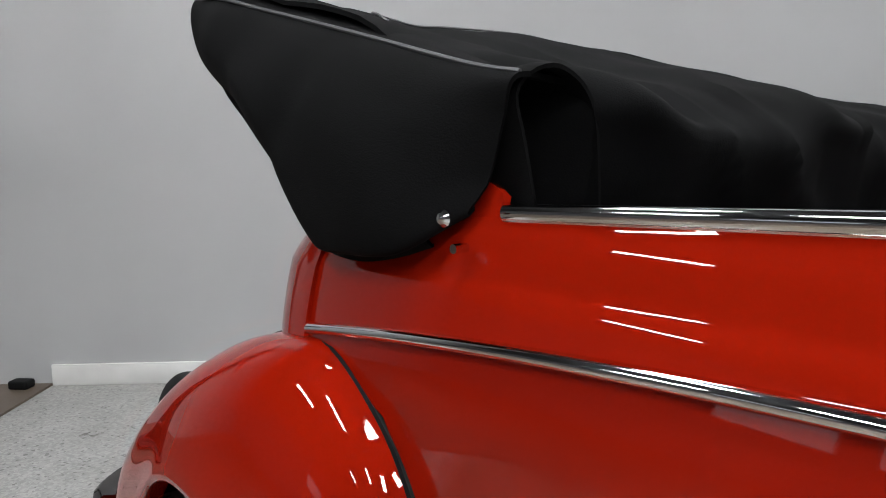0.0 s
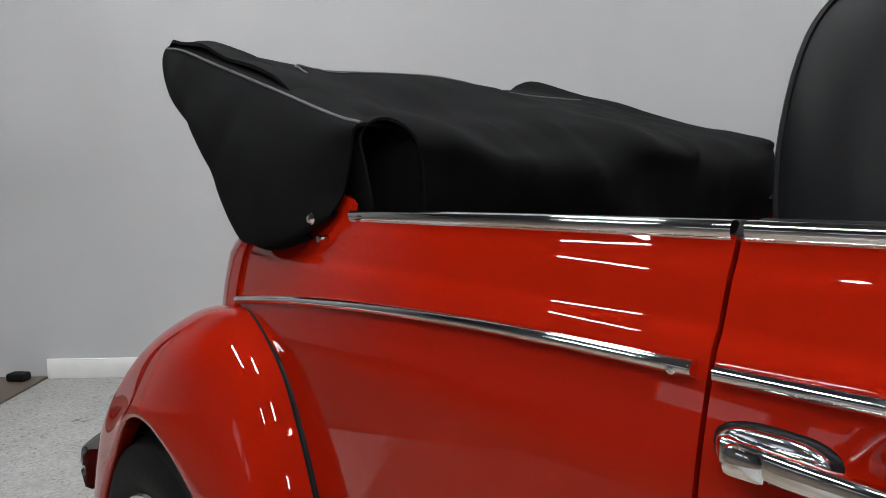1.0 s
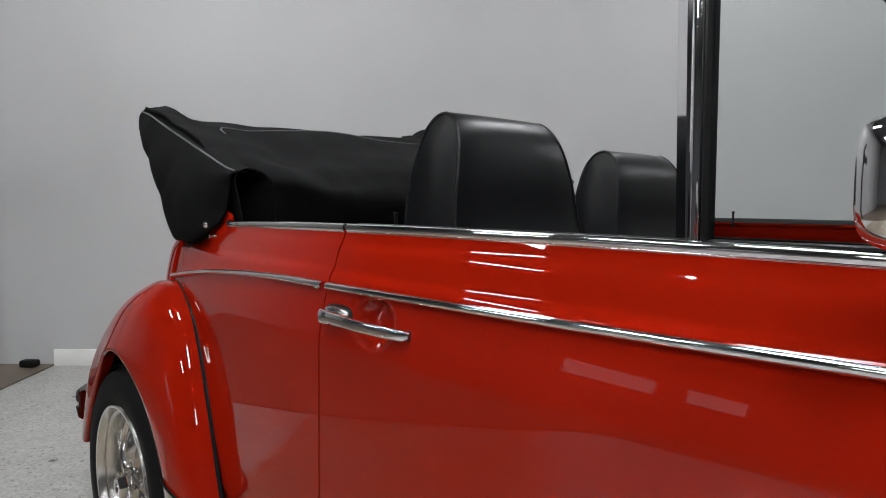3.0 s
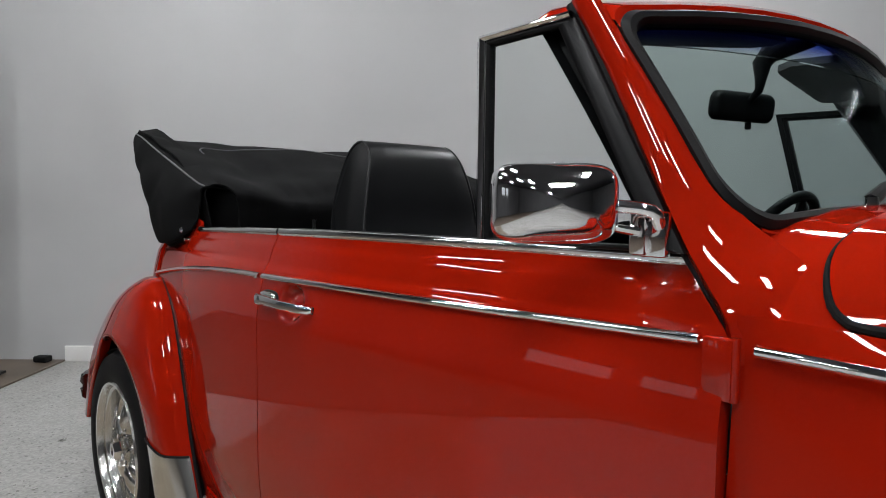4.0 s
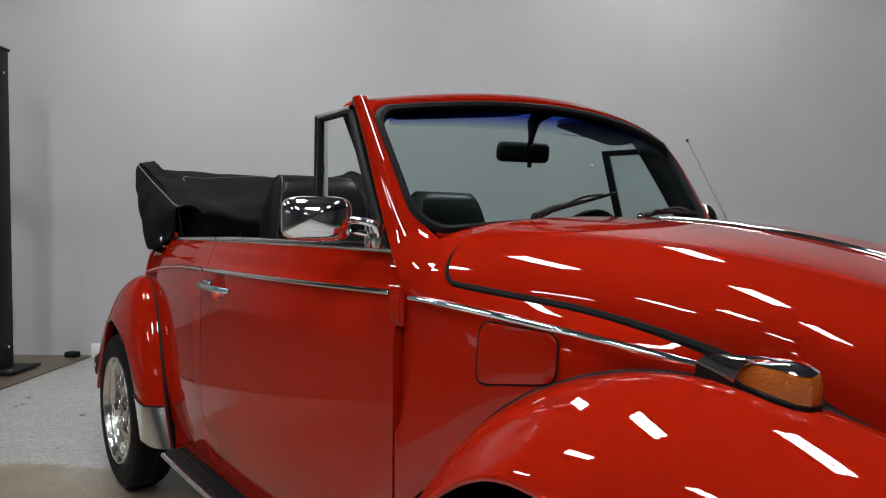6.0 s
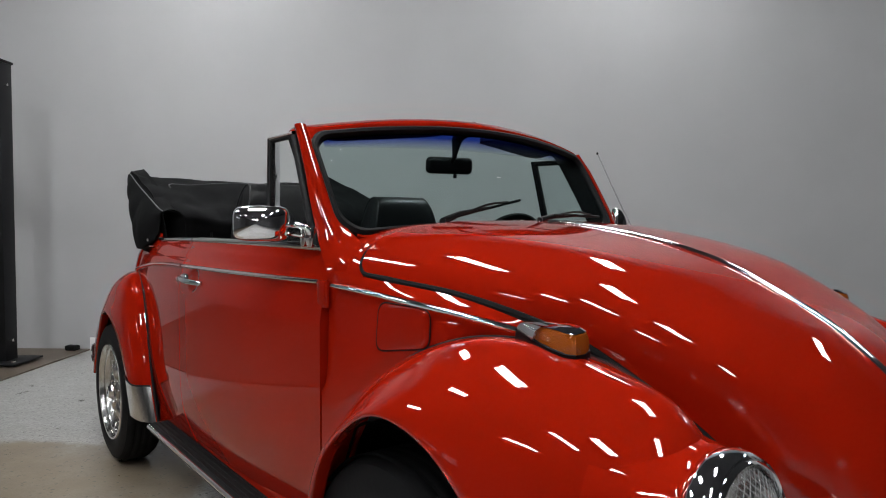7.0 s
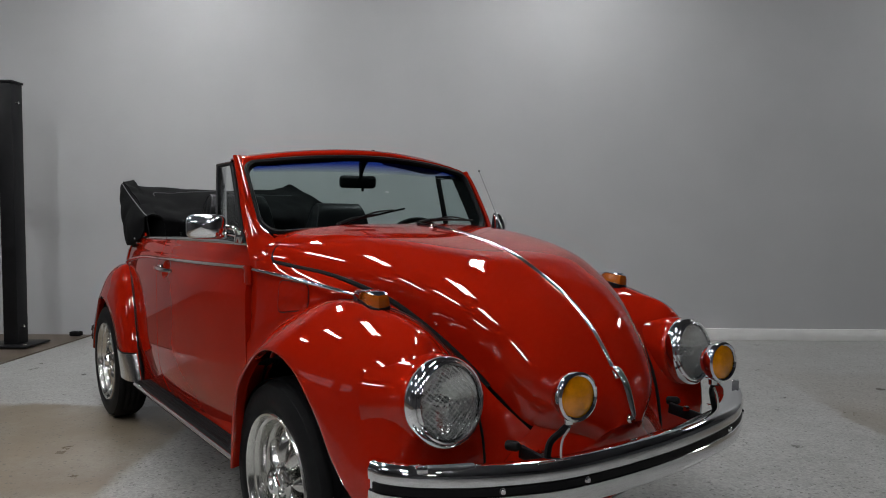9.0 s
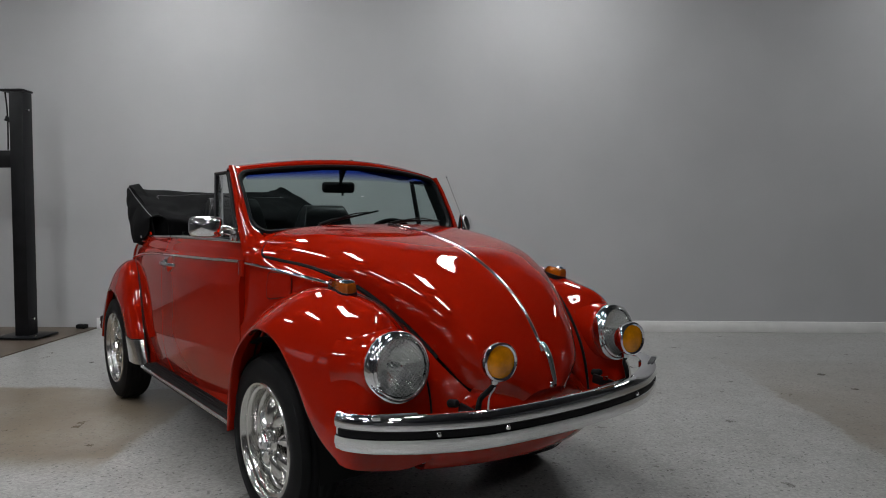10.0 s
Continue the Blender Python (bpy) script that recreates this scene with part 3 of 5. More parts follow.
def panel_y(x, z):
    """The front quarter's upright face."""
    w = 0.705 - 0.052 * x * x - 0.15 * max(0.0, x - 0.8) ** 2
    tumble = 1.0 - 0.75 * min(1.0, max(0.0, (x - 0.84) / 0.28))
    if z > 0.9:
        w -= 0.05 * tumble * ((z - 0.9) / 0.195) ** 1.5
    if z < 0.62:
        w -= 0.032 * ((0.62 - z) / 0.27) ** 2
    return -w


def front_quarter():
    top = spline([(0.8285, -0.640, 1.040)] + [(x, y - 0.010, z - 0.010) for x, y, z in HOOD_E[:10]], 60)
    low = spline([(0.8285, -0.66, 0.37), (0.885, -0.665, 0.42), (0.95, -0.665, 0.60), (1.035, -0.65, 0.75), (1.17, -0.61, 0.868), (1.36, -0.545, 0.922), (1.59, -0.465, 0.888), (1.745, -0.42, 0.77), (1.83, -0.405, 0.61), (1.862, -0.41, 0.385)], 60)
    g = []
    for t, l in zip(top, low):
        k = min(1.0, max(0.0, (1.46 - t.x) / 0.2))
        k = k * k * (3 - 2 * k)
        zs = side_trim(t.x) + 0.016
        zs = min(zs, t.z - 0.012)
        corner = Vector((t.x, panel_y(t.x, zs) + 0.005, zs))
        straight = t.lerp(l, 0.25)
        corner = straight.lerp(corner, k)
        row = []
        for j in range(9):
            v = j / 8
            a, b = t.lerp(corner, v), corner.lerp(corner.lerp(l, 0.4), v)
            row.append(a.lerp(b, v))
        start = row[-1]
        for j in range(1, 16):
            p = start.lerp(l, j / 15)
            p.y = p.y * (1 - k) + (panel_y(p.x, p.z) + 0.005) * k
            row.append(p)
        g.append(row)
    return relax(g, 6)


FQ = front_quarter()
for g in both(FQ):
    bm = bmesh.new()
    add_grid(bm, g)
    part("front_quarter_panel", bm, RED, car, solid=0.01, offset=0)

# side moulding on the front quarter and fuel flap
for sgn in (-1, 1):
    bm = bmesh.new()
    pts = [Vector((x, sgn * (-0.001 - panel_y(x, side_trim(x))), side_trim(x))) for x in np.linspace(0.855, 1.44, 26)]
    add_strip(bm, pts, [Vector((0.1, sgn, 0.15))] * len(pts), 0.0145, 0.012)
    part("front_side_moulding", bm, CHROME, car, "thin chrome side moulding")


def rounded_quad(corners, r, n=5):
    """Outline of a quadrilateral in x, z with rounded corners."""
    out = []
    c = [Vector(p) for p in corners]
    for i in range(4):
        p, a, b = c[i], c[i - 1], c[(i + 1) % 4]
        pa, pb = p + (a - p).normalized() * r, p + (b - p).normalized() * r
        for k in range(n + 1):
            t = k / n
            out.append(pa * (1 - t) ** 2 + p * 2 * t * (1 - t) + pb * t * t)
    return out


FLAP = [(1.042, 0.868), (1.200, 0.892), (1.200, 0.976), (1.046, 0.982)]
outline = rounded_quad(FLAP, 0.026)
mid2 = sum(outline, Vector((0, 0))) / len(outline)
bm = bmesh.new()
rings = []
for s, out in ((1.0, -0.006), (0.993, 0.0005), (0.97, 0.0022), (0.75, 0.003), (0.5, 0.0034), (0.02, 0.0034)):
    ring = []
    for p in outline:
        q = mid2 + (p - mid2) * s
        ring.append(Vector((q.x, panel_y(q.x, q.y) - 0.0007 - out, q.y)))
    rings.append(ring)
add_grid(bm, rings, closed_v=True)
flap = part("fuel_flap", bm, RED, car)
# thin dark line drawn round the flap for its shaded gap
bm = bmesh.new()
add_tube(bm, [Vector((q.x, panel_y(q.x, q.y), q.y)) for q in (mid2 + (p - mid2) * 1.018 for p in outline + outline[:1])], 0.0016, 6)
part("flap_gap_line", bm, SEAL, flap)

# cowl between hood and windshield
def glass_base(y):
    k = abs(y) / 0.6
    return Vector((0.870 - 0.080 * k ** 2.2, y, 1.164 - 0.018 * k * k - 0.055 * k ** 6))


bm = bmesh.new()
g = [[], [], [], [], []]
for p, ahead in zip(square[0], square[2]):
    q = glass_base(p.y * 0.985)
    f = Vector((p.x - 0.003, p.y * 1.005, p.z - 0.012))
    m = f.lerp(q, 0.5)
    g[0].append(q - Vector((0.03, 0, 0.0)))
    g[1].append(q)
    g[2].append(m)
    g[3].append(f)
    g[4].append(Vector((ahead.x, ahead.y * 1.005, ahead.z - 0.020)))
add_grid(bm, loft(g, 16, 60))
part("cowl", bm, RED, car, solid=0.008, offset=0)

# nose apron under the hood
bm = bmesh.new()
rows = []
for z, dz, x0, c, w in ((0.605, 0.02, 1.985, 1.85, 0.24), (0.566, 0.035, 2.000, 1.85, 0.25), (0.52, 0.02, 1.990, 1.05, 0.33), (0.44, 0.0, 1.980, 0.68, 0.42), (0.38, 0.0, 1.968, 0.62, 0.43), (0.350, 0.0, 1.945, 0.6, 0.43), (0.345, 0.0, 1.90, 0.6, 0.43)):
    rows.append([(x0 - c * y * y, y, z + dz * (y / w) ** 2) for y in np.linspace(-w, w, 11)])
add_grid(bm, loft(rows, 16, 36))
apron = part("nose_apron", bm, RED, car, solid=0.01, offset=0)
for sgn in (-1, 1):
    bm = bmesh.new()
    add_tube(bm, [(1.988 - 0.68 * 0.262 ** 2 - 0.010 * k, sgn * 0.262, 0.50 - 0.035 * k) for k in range(5)], 0.006, 8)
    part("apron_seam", bm, SEAL, apron)


# ---- fenders ----
def front_fender(fl):
    seam = SEAM_F
    shoulder = [(0.878, -0.70, 0.335), (0.943, -0.708, 0.575), (1.045, -0.705, 0.745), (1.19, -0.675, 0.865), (1.40, -0.62, 0.935), (1.65, -0.575, 0.908), (1.806, -0.555, 0.832), (1.862, -0.555, 0.555), (1.875, -0.55, 0.385)]
    crown = [(0.882, -0.742, 0.32), (0.95, -0.752, 0.57), (1.065, -0.752, 0.715), (1.235, -0.742, 0.822), (1.45, -0.712, 0.866), (1.685, -0.684, 0.812), (1.815, -0.664, 0.70), (1.842, -0.682, 0.545), (1.835, -0.69, 0.405)]
    lip = [(0.900, -0.758, 0.308), (0.965, -0.768, 0.55), (1.055, -0.772, 0.680), (1.225, -0.772, 0.784), (1.415, -0.772, 0.770), (1.56, -0.762, 0.662), (1.64, -0.752, 0.555), (1.71, -0.740, 0.475), (1.785, -0.722, 0.42)]
    inner = [(x, y + 0.035, z + 0.004) for x, y, z in lip]
    g = loft([seam, shoulder, crown, lip, inner], 30, 56)
    bm = bmesh.new()
    add_grid(bm, flip(g) if fl else g)
    f = part("front_fender", bm, RED, car, solid=0.006, offset=0, sharp=70)
    bm = bmesh.new()
    s = spline(seam, 60)
    s = [Vector((p.x, (-p.y if fl else p.y), p.z)) for p in s]
    add_tube(bm, s, 0.006, 8)
    part("fender_beading", bm, SEAL, f, "black rubber fender beading")
    return f


def rear_fender(fl):
    seam = [(-0.60, -0.680, 0.315), (-0.66, -0.686, 0.48), (-0.712, -0.684, 0.62), (-0.787, -0.677, 0.775), (-0.87, -0.667, 0.875), (-1.03, -0.642, 0.928), (-1.32, -0.57, 0.84), (-1.57, -0.51, 0.64), (-1.70, -0.50, 0.38)]
    shoulder = [(-0.625, -0.71, 0.315), (-0.685, -0.722, 0.48), (-0.738, -0.722, 0.62), (-0.815, -0.715, 0.768), (-0.905, -0.705, 0.868), (-1.07, -0.685, 0.915), (-1.34, -0.645, 0.825), (-1.59, -0.61, 0.635), (-1.73, -0.60, 0.36)]
    crown = [(-0.68, -0.735, 0.315), (-0.735, -0.75, 0.48), (-0.79, -0.755, 0.615), (-0.87, -0.75, 0.735), (-0.97, -0.742, 0.815), (-1.12, -0.733, 0.852), (-1.345, -0.717, 0.775), (-1.565, -0.712, 0.605), (-1.69, -0.706, 0.36)]
    lip = [(-0.80, -0.74, 0.315), (-0.83, -0.755, 0.50), (-0.90, -0.762, 0.62), (-1.01, -0.767, 0.70), (-1.14, -0.767, 0.735), (-1.265, -0.760, 0.706), (-1.38, -0.750, 0.615), (-1.50, -0.742, 0.49), (-1.59, -0.735, 0.355)]
    inner = [(x, y + 0.035, z + 0.004) for x, y, z in lip]
    g = loft([seam, shoulder, crown, lip, inner], 30, 64)
    if fl:
        g = flip(g)
    bm = bmesh.new()
    add_grid(bm, g)
    f = part("rear_fender", bm, RED, car, solid=0.006, offset=0, sharp=70)
    bm = bmesh.new()
    add_tube(bm, [r for r in g[0]], 0.0055, 8)
    part("fender_beading", bm, SEAL, f, "black rubber fender beading")
    # stone guard on the lower front
    sg = 1 if fl else -1
    bm = bmesh.new()
    add_grid(bm, [[p + Vector((0.003, sg * 0.005, 0)) for p in r[0:8]] for r in g[1:24]])
    guard = part("stone_guard", bm, STEEL, f, "bright metal stone guard", solid=0.003, offset=0)
    bm = bmesh.new()
    add_tube(bm, [r[7] + Vector((0.003, sg * 0.007, 0)) for r in g[1:24]], 0.0035, 6)
    part("guard_bead", bm, SEAL, guard, "black edge bead")
    return f


for fl in (False, True):
    front_fender(fl)
    rear_fender(fl)


# wheel wells, near-black for the shade inside the arches
for sx, w in ((1.2, 0.45), (-1.2, 0.48)):
    for sgn in (-1, 1):
        bm = bmesh.new()
        g = []
        for a in np.linspace(-0.12, math.pi + 0.12, 20):
            c, s = math.cos(a), math.sin(a)
            g.append([Vector((sx + 0.41 * c, sgn * y, 0.33 + 0.41 * s)) for y in (0.46, 0.58, 0.70)])
        V = add_grid(bm, g)
        bm.faces.new([r[0] for r in V])
        part("wheel_well", bm, DARK, car)

# floor pan, sills, inner tub
bm = bmesh.new()
add_box(bm, (2.9, 0.95, 0.06), pose(-0.15, 0, 0.29), 0.02)
part("floor_pan", bm, DARK, car)
for sgn in (-1, 1):
    bm = bmesh.new()
    add_box(bm, (1.5, 0.10, 0.13), pose(0.12, sgn * 0.62, 0.33), 0.02)
    part("sill", bm, RED, car)
    # running board
    bm = bmesh.new()
    add_box(bm, (1.40, 0.11, 0.045), pose(0.185, sgn * 0.688, 0.325), 0.018, 3)
    rb = part("running_board", bm, RUBBER, car, "black rubber running board")
    for k in range(5):
        bm = bmesh.new()
        add_box(bm, (1.36, 0.008, 0.004), pose(0.185, sgn * (0.655 + 0.018 * k), 0.348), 0.0015, 1)
        part("tread_rib", bm, RUBBER, rb)
    bm = bmesh.new()
    pts = [Vector((x, sgn * 0.742, 0.330)) for x in np.linspace(-0.51, 0.88, 12)]
    add_strip(bm, pts, [Vector((0, sgn, 0.3))] * 12, 0.018, 0.008)
    part("edge_moulding", bm, CHROME, rb, "bright metal edge moulding")


# ---- wheels ----
def wheel(x, y, sgn):
    """Eight-spoke polished wheel; local z points outward."""
    holder = new("wheel")
    holder.parent = car
    bm = bmesh.new()
    prof = [(0.215, -0.155), (0.24, -0.165), (0.285, -0.168), (0.315, -0.155), (0.333, -0.13), (0.335, -0.08), (0.333, -0.03), (0.318, 0.0), (0.29, 0.012), (0.255, 0.012), (0.232, 0.004), (0.222, -0.01)]
    add_lathe(bm, prof, None, 56)
    t = part("tyre", bm, TYRE, holder, "black radial tyre")
    for k in range(4):
        bm = bmesh.new()
        add_lathe(bm, [(0.336, -0.122 + k * 0.03), (0.338, -0.118 + k * 0.03), (0.338, -0.104 + k * 0.03), (0.336, -0.10 + k * 0.03)], None, 56)
        part("tread_band", bm, TYRE, t)
    bm = bmesh.new()
    prof = [(0.226, -0.004), (0.231, 0.005), (0.227, 0.011), (0.220, 0.010), (0.215, 0.002), (0.212, -0.010), (0.202, -0.014), (0.198, -0.022), (0.195, -0.050), (0.186, -0.056), (0.182, -0.066), (0.180, -0.10), (0.180, -0.15), (0.22, -0.16)]
    add_lathe(bm, prof, None, 56)
    part("rim", bm, ALU, holder, "polished aluminium rim")
    bm = bmesh.new()
    add_lathe(bm, [(0, -0.10), (0.19, -0.10)], None, 40)
    part("brake_drum", bm, DARK, holder)
    bm = bmesh.new()
    sec = [(-1, -0.3), (-0.93, 0.25), (-0.7, 0.62), (-0.36, 0.88), (0, 1.0), (0.36, 0.88), (0.7, 0.62), (0.93, 0.25), (1, -0.3)]
    for k in range(8):
        g = []
        for r, h, w in ((0.040, -0.030, 0.010), (0.058, -0.018, 0.014), (0.085, -0.012, 0.023), (0.115, -0.016, 0.032), (0.142, -0.026, 0.034), (0.165, -0.040, 0.028), (0.180, -0.056, 0.020), (0.187, -0.07, 0.014)):
            g.append([Vector((r, s * w, h - 0.030 + c * 0.030)) for s, c in sec])
        m = pose(0, 0, 0, 0, 0, 45 * k)
        add_grid(bm, [[m @ p for p in row] for row in g])
    add_lathe(bm, [(0.0, -0.012), (0.050, -0.014), (0.060, -0.022), (0.063, -0.07)], None, 32)
    part("spokes", bm, ALU, holder, "eight polished spokes")
    bm = bmesh.new()
    add_lathe(bm, [(0.0, 0.012), (0.014, 0.012), (0.016, 0.018), (0.028, 0.018), (0.033, 0.012), (0.035, -0.02)], None, 6)
    part("hub_cap", bm, CHROME, holder, "chrome hub cap")
    for k in range(5):
        bm = bmesh.new()
        a = k * math.tau / 5
        add_lathe(bm, [(0, 0.016), (0.007, 0.015), (0.009, 0.0)], pose(0.048 * math.cos(a), 0.048 * math.sin(a), -0.014), 6)
        part("lug_nut", bm, CHROME, holder)
    bm = bmesh.new()
    add_tube(bm, [(0.184, 0.06, -0.055), (0.180, 0.058, -0.02)], 0.005, 8)
    part("valve", bm, RUBBER, holder)
    holder.matrix_world = pose(x, sgn * y, 0.335, 90 if sgn < 0 else -90, 0, 0) @ pose(0, 0, 0, 0, 0, 12)
    return holder


for x, y in ((1.2, 0.722), (-1.2, 0.735)):
    for sgn in (-1, 1):
        wheel(x, y, sgn)


# ---- lights ----
def headlight(sgn):
    holder = new("headlight")
    holder.parent = car
    bm = bmesh.new()
    add_lathe(bm, [(0.108, -0.040), (0.117, -0.036), (0.1195, -0.022), (0.119, -0.008), (0.115, 0.006), (0.110, 0.010), (0.106, 0.008), (0.104, 0.014), (0.100, 0.017), (0.097, 0.012), (0.096, 0.0)], None, 56)
    part("ring", bm, CHROME, holder, "chrome headlight ring", sharp=60)
    bm = bmesh.new()
    add_lathe(bm, [(0.112, -0.030), (0.1185, -0.036), (0.1215, -0.05), (0.128, -0.075), (0.139, -0.105), (0.152, -0.135), (0.166, -0.165)], None, 48)
    part("bucket", bm, RED, holder, "red painted headlight bucket")
    bm = bmesh.new()
    add_lathe(bm, [(0.0001, -0.024), (0.02, -0.023), (0.04, -0.020), (0.06, -0.015), (0.08, -0.008), (0.097, 0.0)], None, 40)
    part("reflector", bm, SATIN, holder)
    bm = bmesh.new()
    add_lathe(bm, [(0.0001, 0.030), (0.03, 0.028), (0.06, 0.021), (0.085, 0.010), (0.097, 0.002), (0.097, -0.002), (0.085, 0.005), (0.06, 0.016), (0.03, 0.023), (0.0001, 0.025)], None, 40)
    part("lens", bm, LENS, holder, "clear ribbed headlight glass")
    bm = bmesh.new()
    for k in range(-8, 9):
        a = k * 0.0108
        w = math.sqrt(0.092 ** 2 - a * a)
        for q in (0, 1):
            pts = []
            for s in np.linspace(-1, 1, 9):
                px, py = (a, s * w) if q else (s * w, a)
                u, v = (px + py) * 0.7071, (px - py) * 0.7071
                pts.append(Vector((u, v, 0.034 - 0.028 * (u * u + v * v) / 0.0094)))
            add_tube(bm, pts, 0.0007, 4)
    part("lens_ribs", bm, RIB, holder)
    bm = bmesh.new()
    add_lathe(bm, [(0.0001, 0.002), (0.012, 0.0), (0.016, -0.008), (0.014, -0.024)], None, 20)
    part("bulb_shield", bm, CHROME, holder)
    holder.matrix_world = pose(1.880, sgn * 0.553, 0.722) @ pose(0, 0, 0, 0, 83, 0) @ pose(0, 0, 0, 0, 0, 0)
    return holder


def fog_light(sgn):
    holder = new("fog_light")
    holder.parent = car
    bm = bmesh.new()
    add_lathe(bm, [(0.0001, -0.055), (0.03, -0.052), (0.05, -0.036), (0.060, -0.012), (0.063, 0.0), (0.062, 0.010), (0.056, 0.014), (0.051, 0.010)], None, 44)
    part("bowl", bm, CHROME, holder, "chrome fog light bowl")
    bm = bmesh.new()
    add_lathe(bm, [(0.0001, 0.016), (0.025, 0.015), (0.045, 0.011), (0.053, 0.006)], None, 36)
    part("lens", bm, YELLOW, holder, "yellow fog light lens", solid=0.004)
    bm = bmesh.new()
    add_lathe(bm, [(0.0001, -0.045), (0.02, -0.040), (0.038, -0.024), (0.051, 0.004)], None, 36)
    part("reflector", bm, SATIN, holder)
    bm = bmesh.new()
    add_lathe(bm, [(0.0001, -0.016), (0.007, -0.018), (0.009, -0.044)], None, 16)
    part("bulb", bm, RIB, holder)
    bm = bmesh.new()
    add_tube(bm, [(0.058, 0, -0.03), (0.075, 0, -0.03)], 0.013, 12)
    part("stem", bm, CHROME, holder)
    bm = bmesh.new()
    add_tube(bm, spline([(0.078, 0, -0.03), (0.098, sgn * 0.012, -0.045), (0.125, sgn * 0.035, -0.06), (0.165, sgn * 0.045, -0.06)], 12), 0.011, 8, flat=0.6)
    part("bracket", bm, PLASTIC, holder, "black bracket")
    bm = bmesh.new()
    add_tube(bm, spline([(0.085, 0, -0.025), (0.115, sgn * 0.02, -0.03), (0.16, sgn * 0.026, -0.03)], 10), 0.003, 6)
    part("wire", bm, WIRE, holder, "thin grey wire")
    holder.matrix_world = pose(2.115, sgn * 0.335, 0.752, 0, 0, -8) @ pose(0, 0, 0, 0, 88, 0)
    return holder


def indicator(sgn):
    holder = new("indicator")
    holder.parent = car
    m = pose(1.522, sgn * 0.556, 0.944, sgn * -6, 9, sgn * -4)
    outline = [(-0.100, 0.0), (-0.065, 0.011), (-0.025, 0.022), (0.015, 0.029), (0.042, 0.029), (0.058, 0.019), (0.063, 0.0)]
    full_o = outline + [(x, -y) for x, y in outline[-2:0:-1]]

    def shell(x0, x1, lift, grow):
        g = []
        for h, s in ((0, 1.0), (0.012, 0.99), (0.026, 0.93), (0.036, 0.82), (0.041, 0.55), (0.042, 0.1)):
            row = []
            for x, y in full_o:
                xx = min(max(x, x0), x1)
                k = 1.0 - 0.55 * max(0, (-xx - 0.0) / 0.13)
                row.append(m @ Vector((xx * (s if s > 0.5 else s + 0.3) + (0.02 * (1 - s)), y * s * grow, h * k * lift)))
            g.append(row)
        return g
    bm = bmesh.new()
    add_grid(bm, shell(-0.045, 0.063, 0.96, 1.0), closed_v=True)
    part("lens", bm, AMBER, holder, "amber indicator lens")
    bm = bmesh.new()
    add_grid(bm, shell(-0.100, -0.034, 1.0, 1.06), closed_v=True)
    part("housing", bm, CHROME, holder, "chrome indicator housing")
    bm = bmesh.new()
    add_grid(bm, [[p + Vector((0, 0, 0.001)) for p in row] for row in shell(-0.100, 0.060, 1.0, 1.02)[3:]], closed_v=True)
    part("cap", bm, CHROME, holder, "chrome indicator cap")
    bm = bmesh.new()
    add_grid(bm, [[m @ Vector((x * s, y * s * 1.1, h)) for x, y in full_o] for h, s in ((-0.02, 1.02), (0.001, 1.02), (0.003, 0.9))], closed_v=True)
    part("gasket", bm, SEAL, holder)
    return holder


for sgn in (-1, 1):
    headlight(sgn)
    fog_light(sgn)
    indicator(sgn)


def tail_light(sgn):
    holder = new("tail_light")
    holder.parent = car
    m = pose(-1.535, sgn * 0.608, 0.698, 0, -78, sgn * 10) @ Matrix.Scale(0.82, 4)
    bm = bmesh.new()
    add_lathe(bm, [(0.072, -0.05), (0.071, 0.0), (0.066, 0.012), (0.060, 0.012)], m @ Matrix.Diagonal((1.25, 0.85, 1, 1)), 32)
    part("housing", bm, PLASTIC, holder, "black tail light housing")
    bm = bmesh.new()
    add_lathe(bm, [(0.0001, 0.034), (0.03, 0.031), (0.052, 0.022), (0.062, 0.006)], m @ Matrix.Diagonal((1.25, 0.85, 1, 1)), 32)
    part("lens", bm, TAIL, holder, "dark red tail light lens")


for sgn in (-1, 1):
    tail_light(sgn)


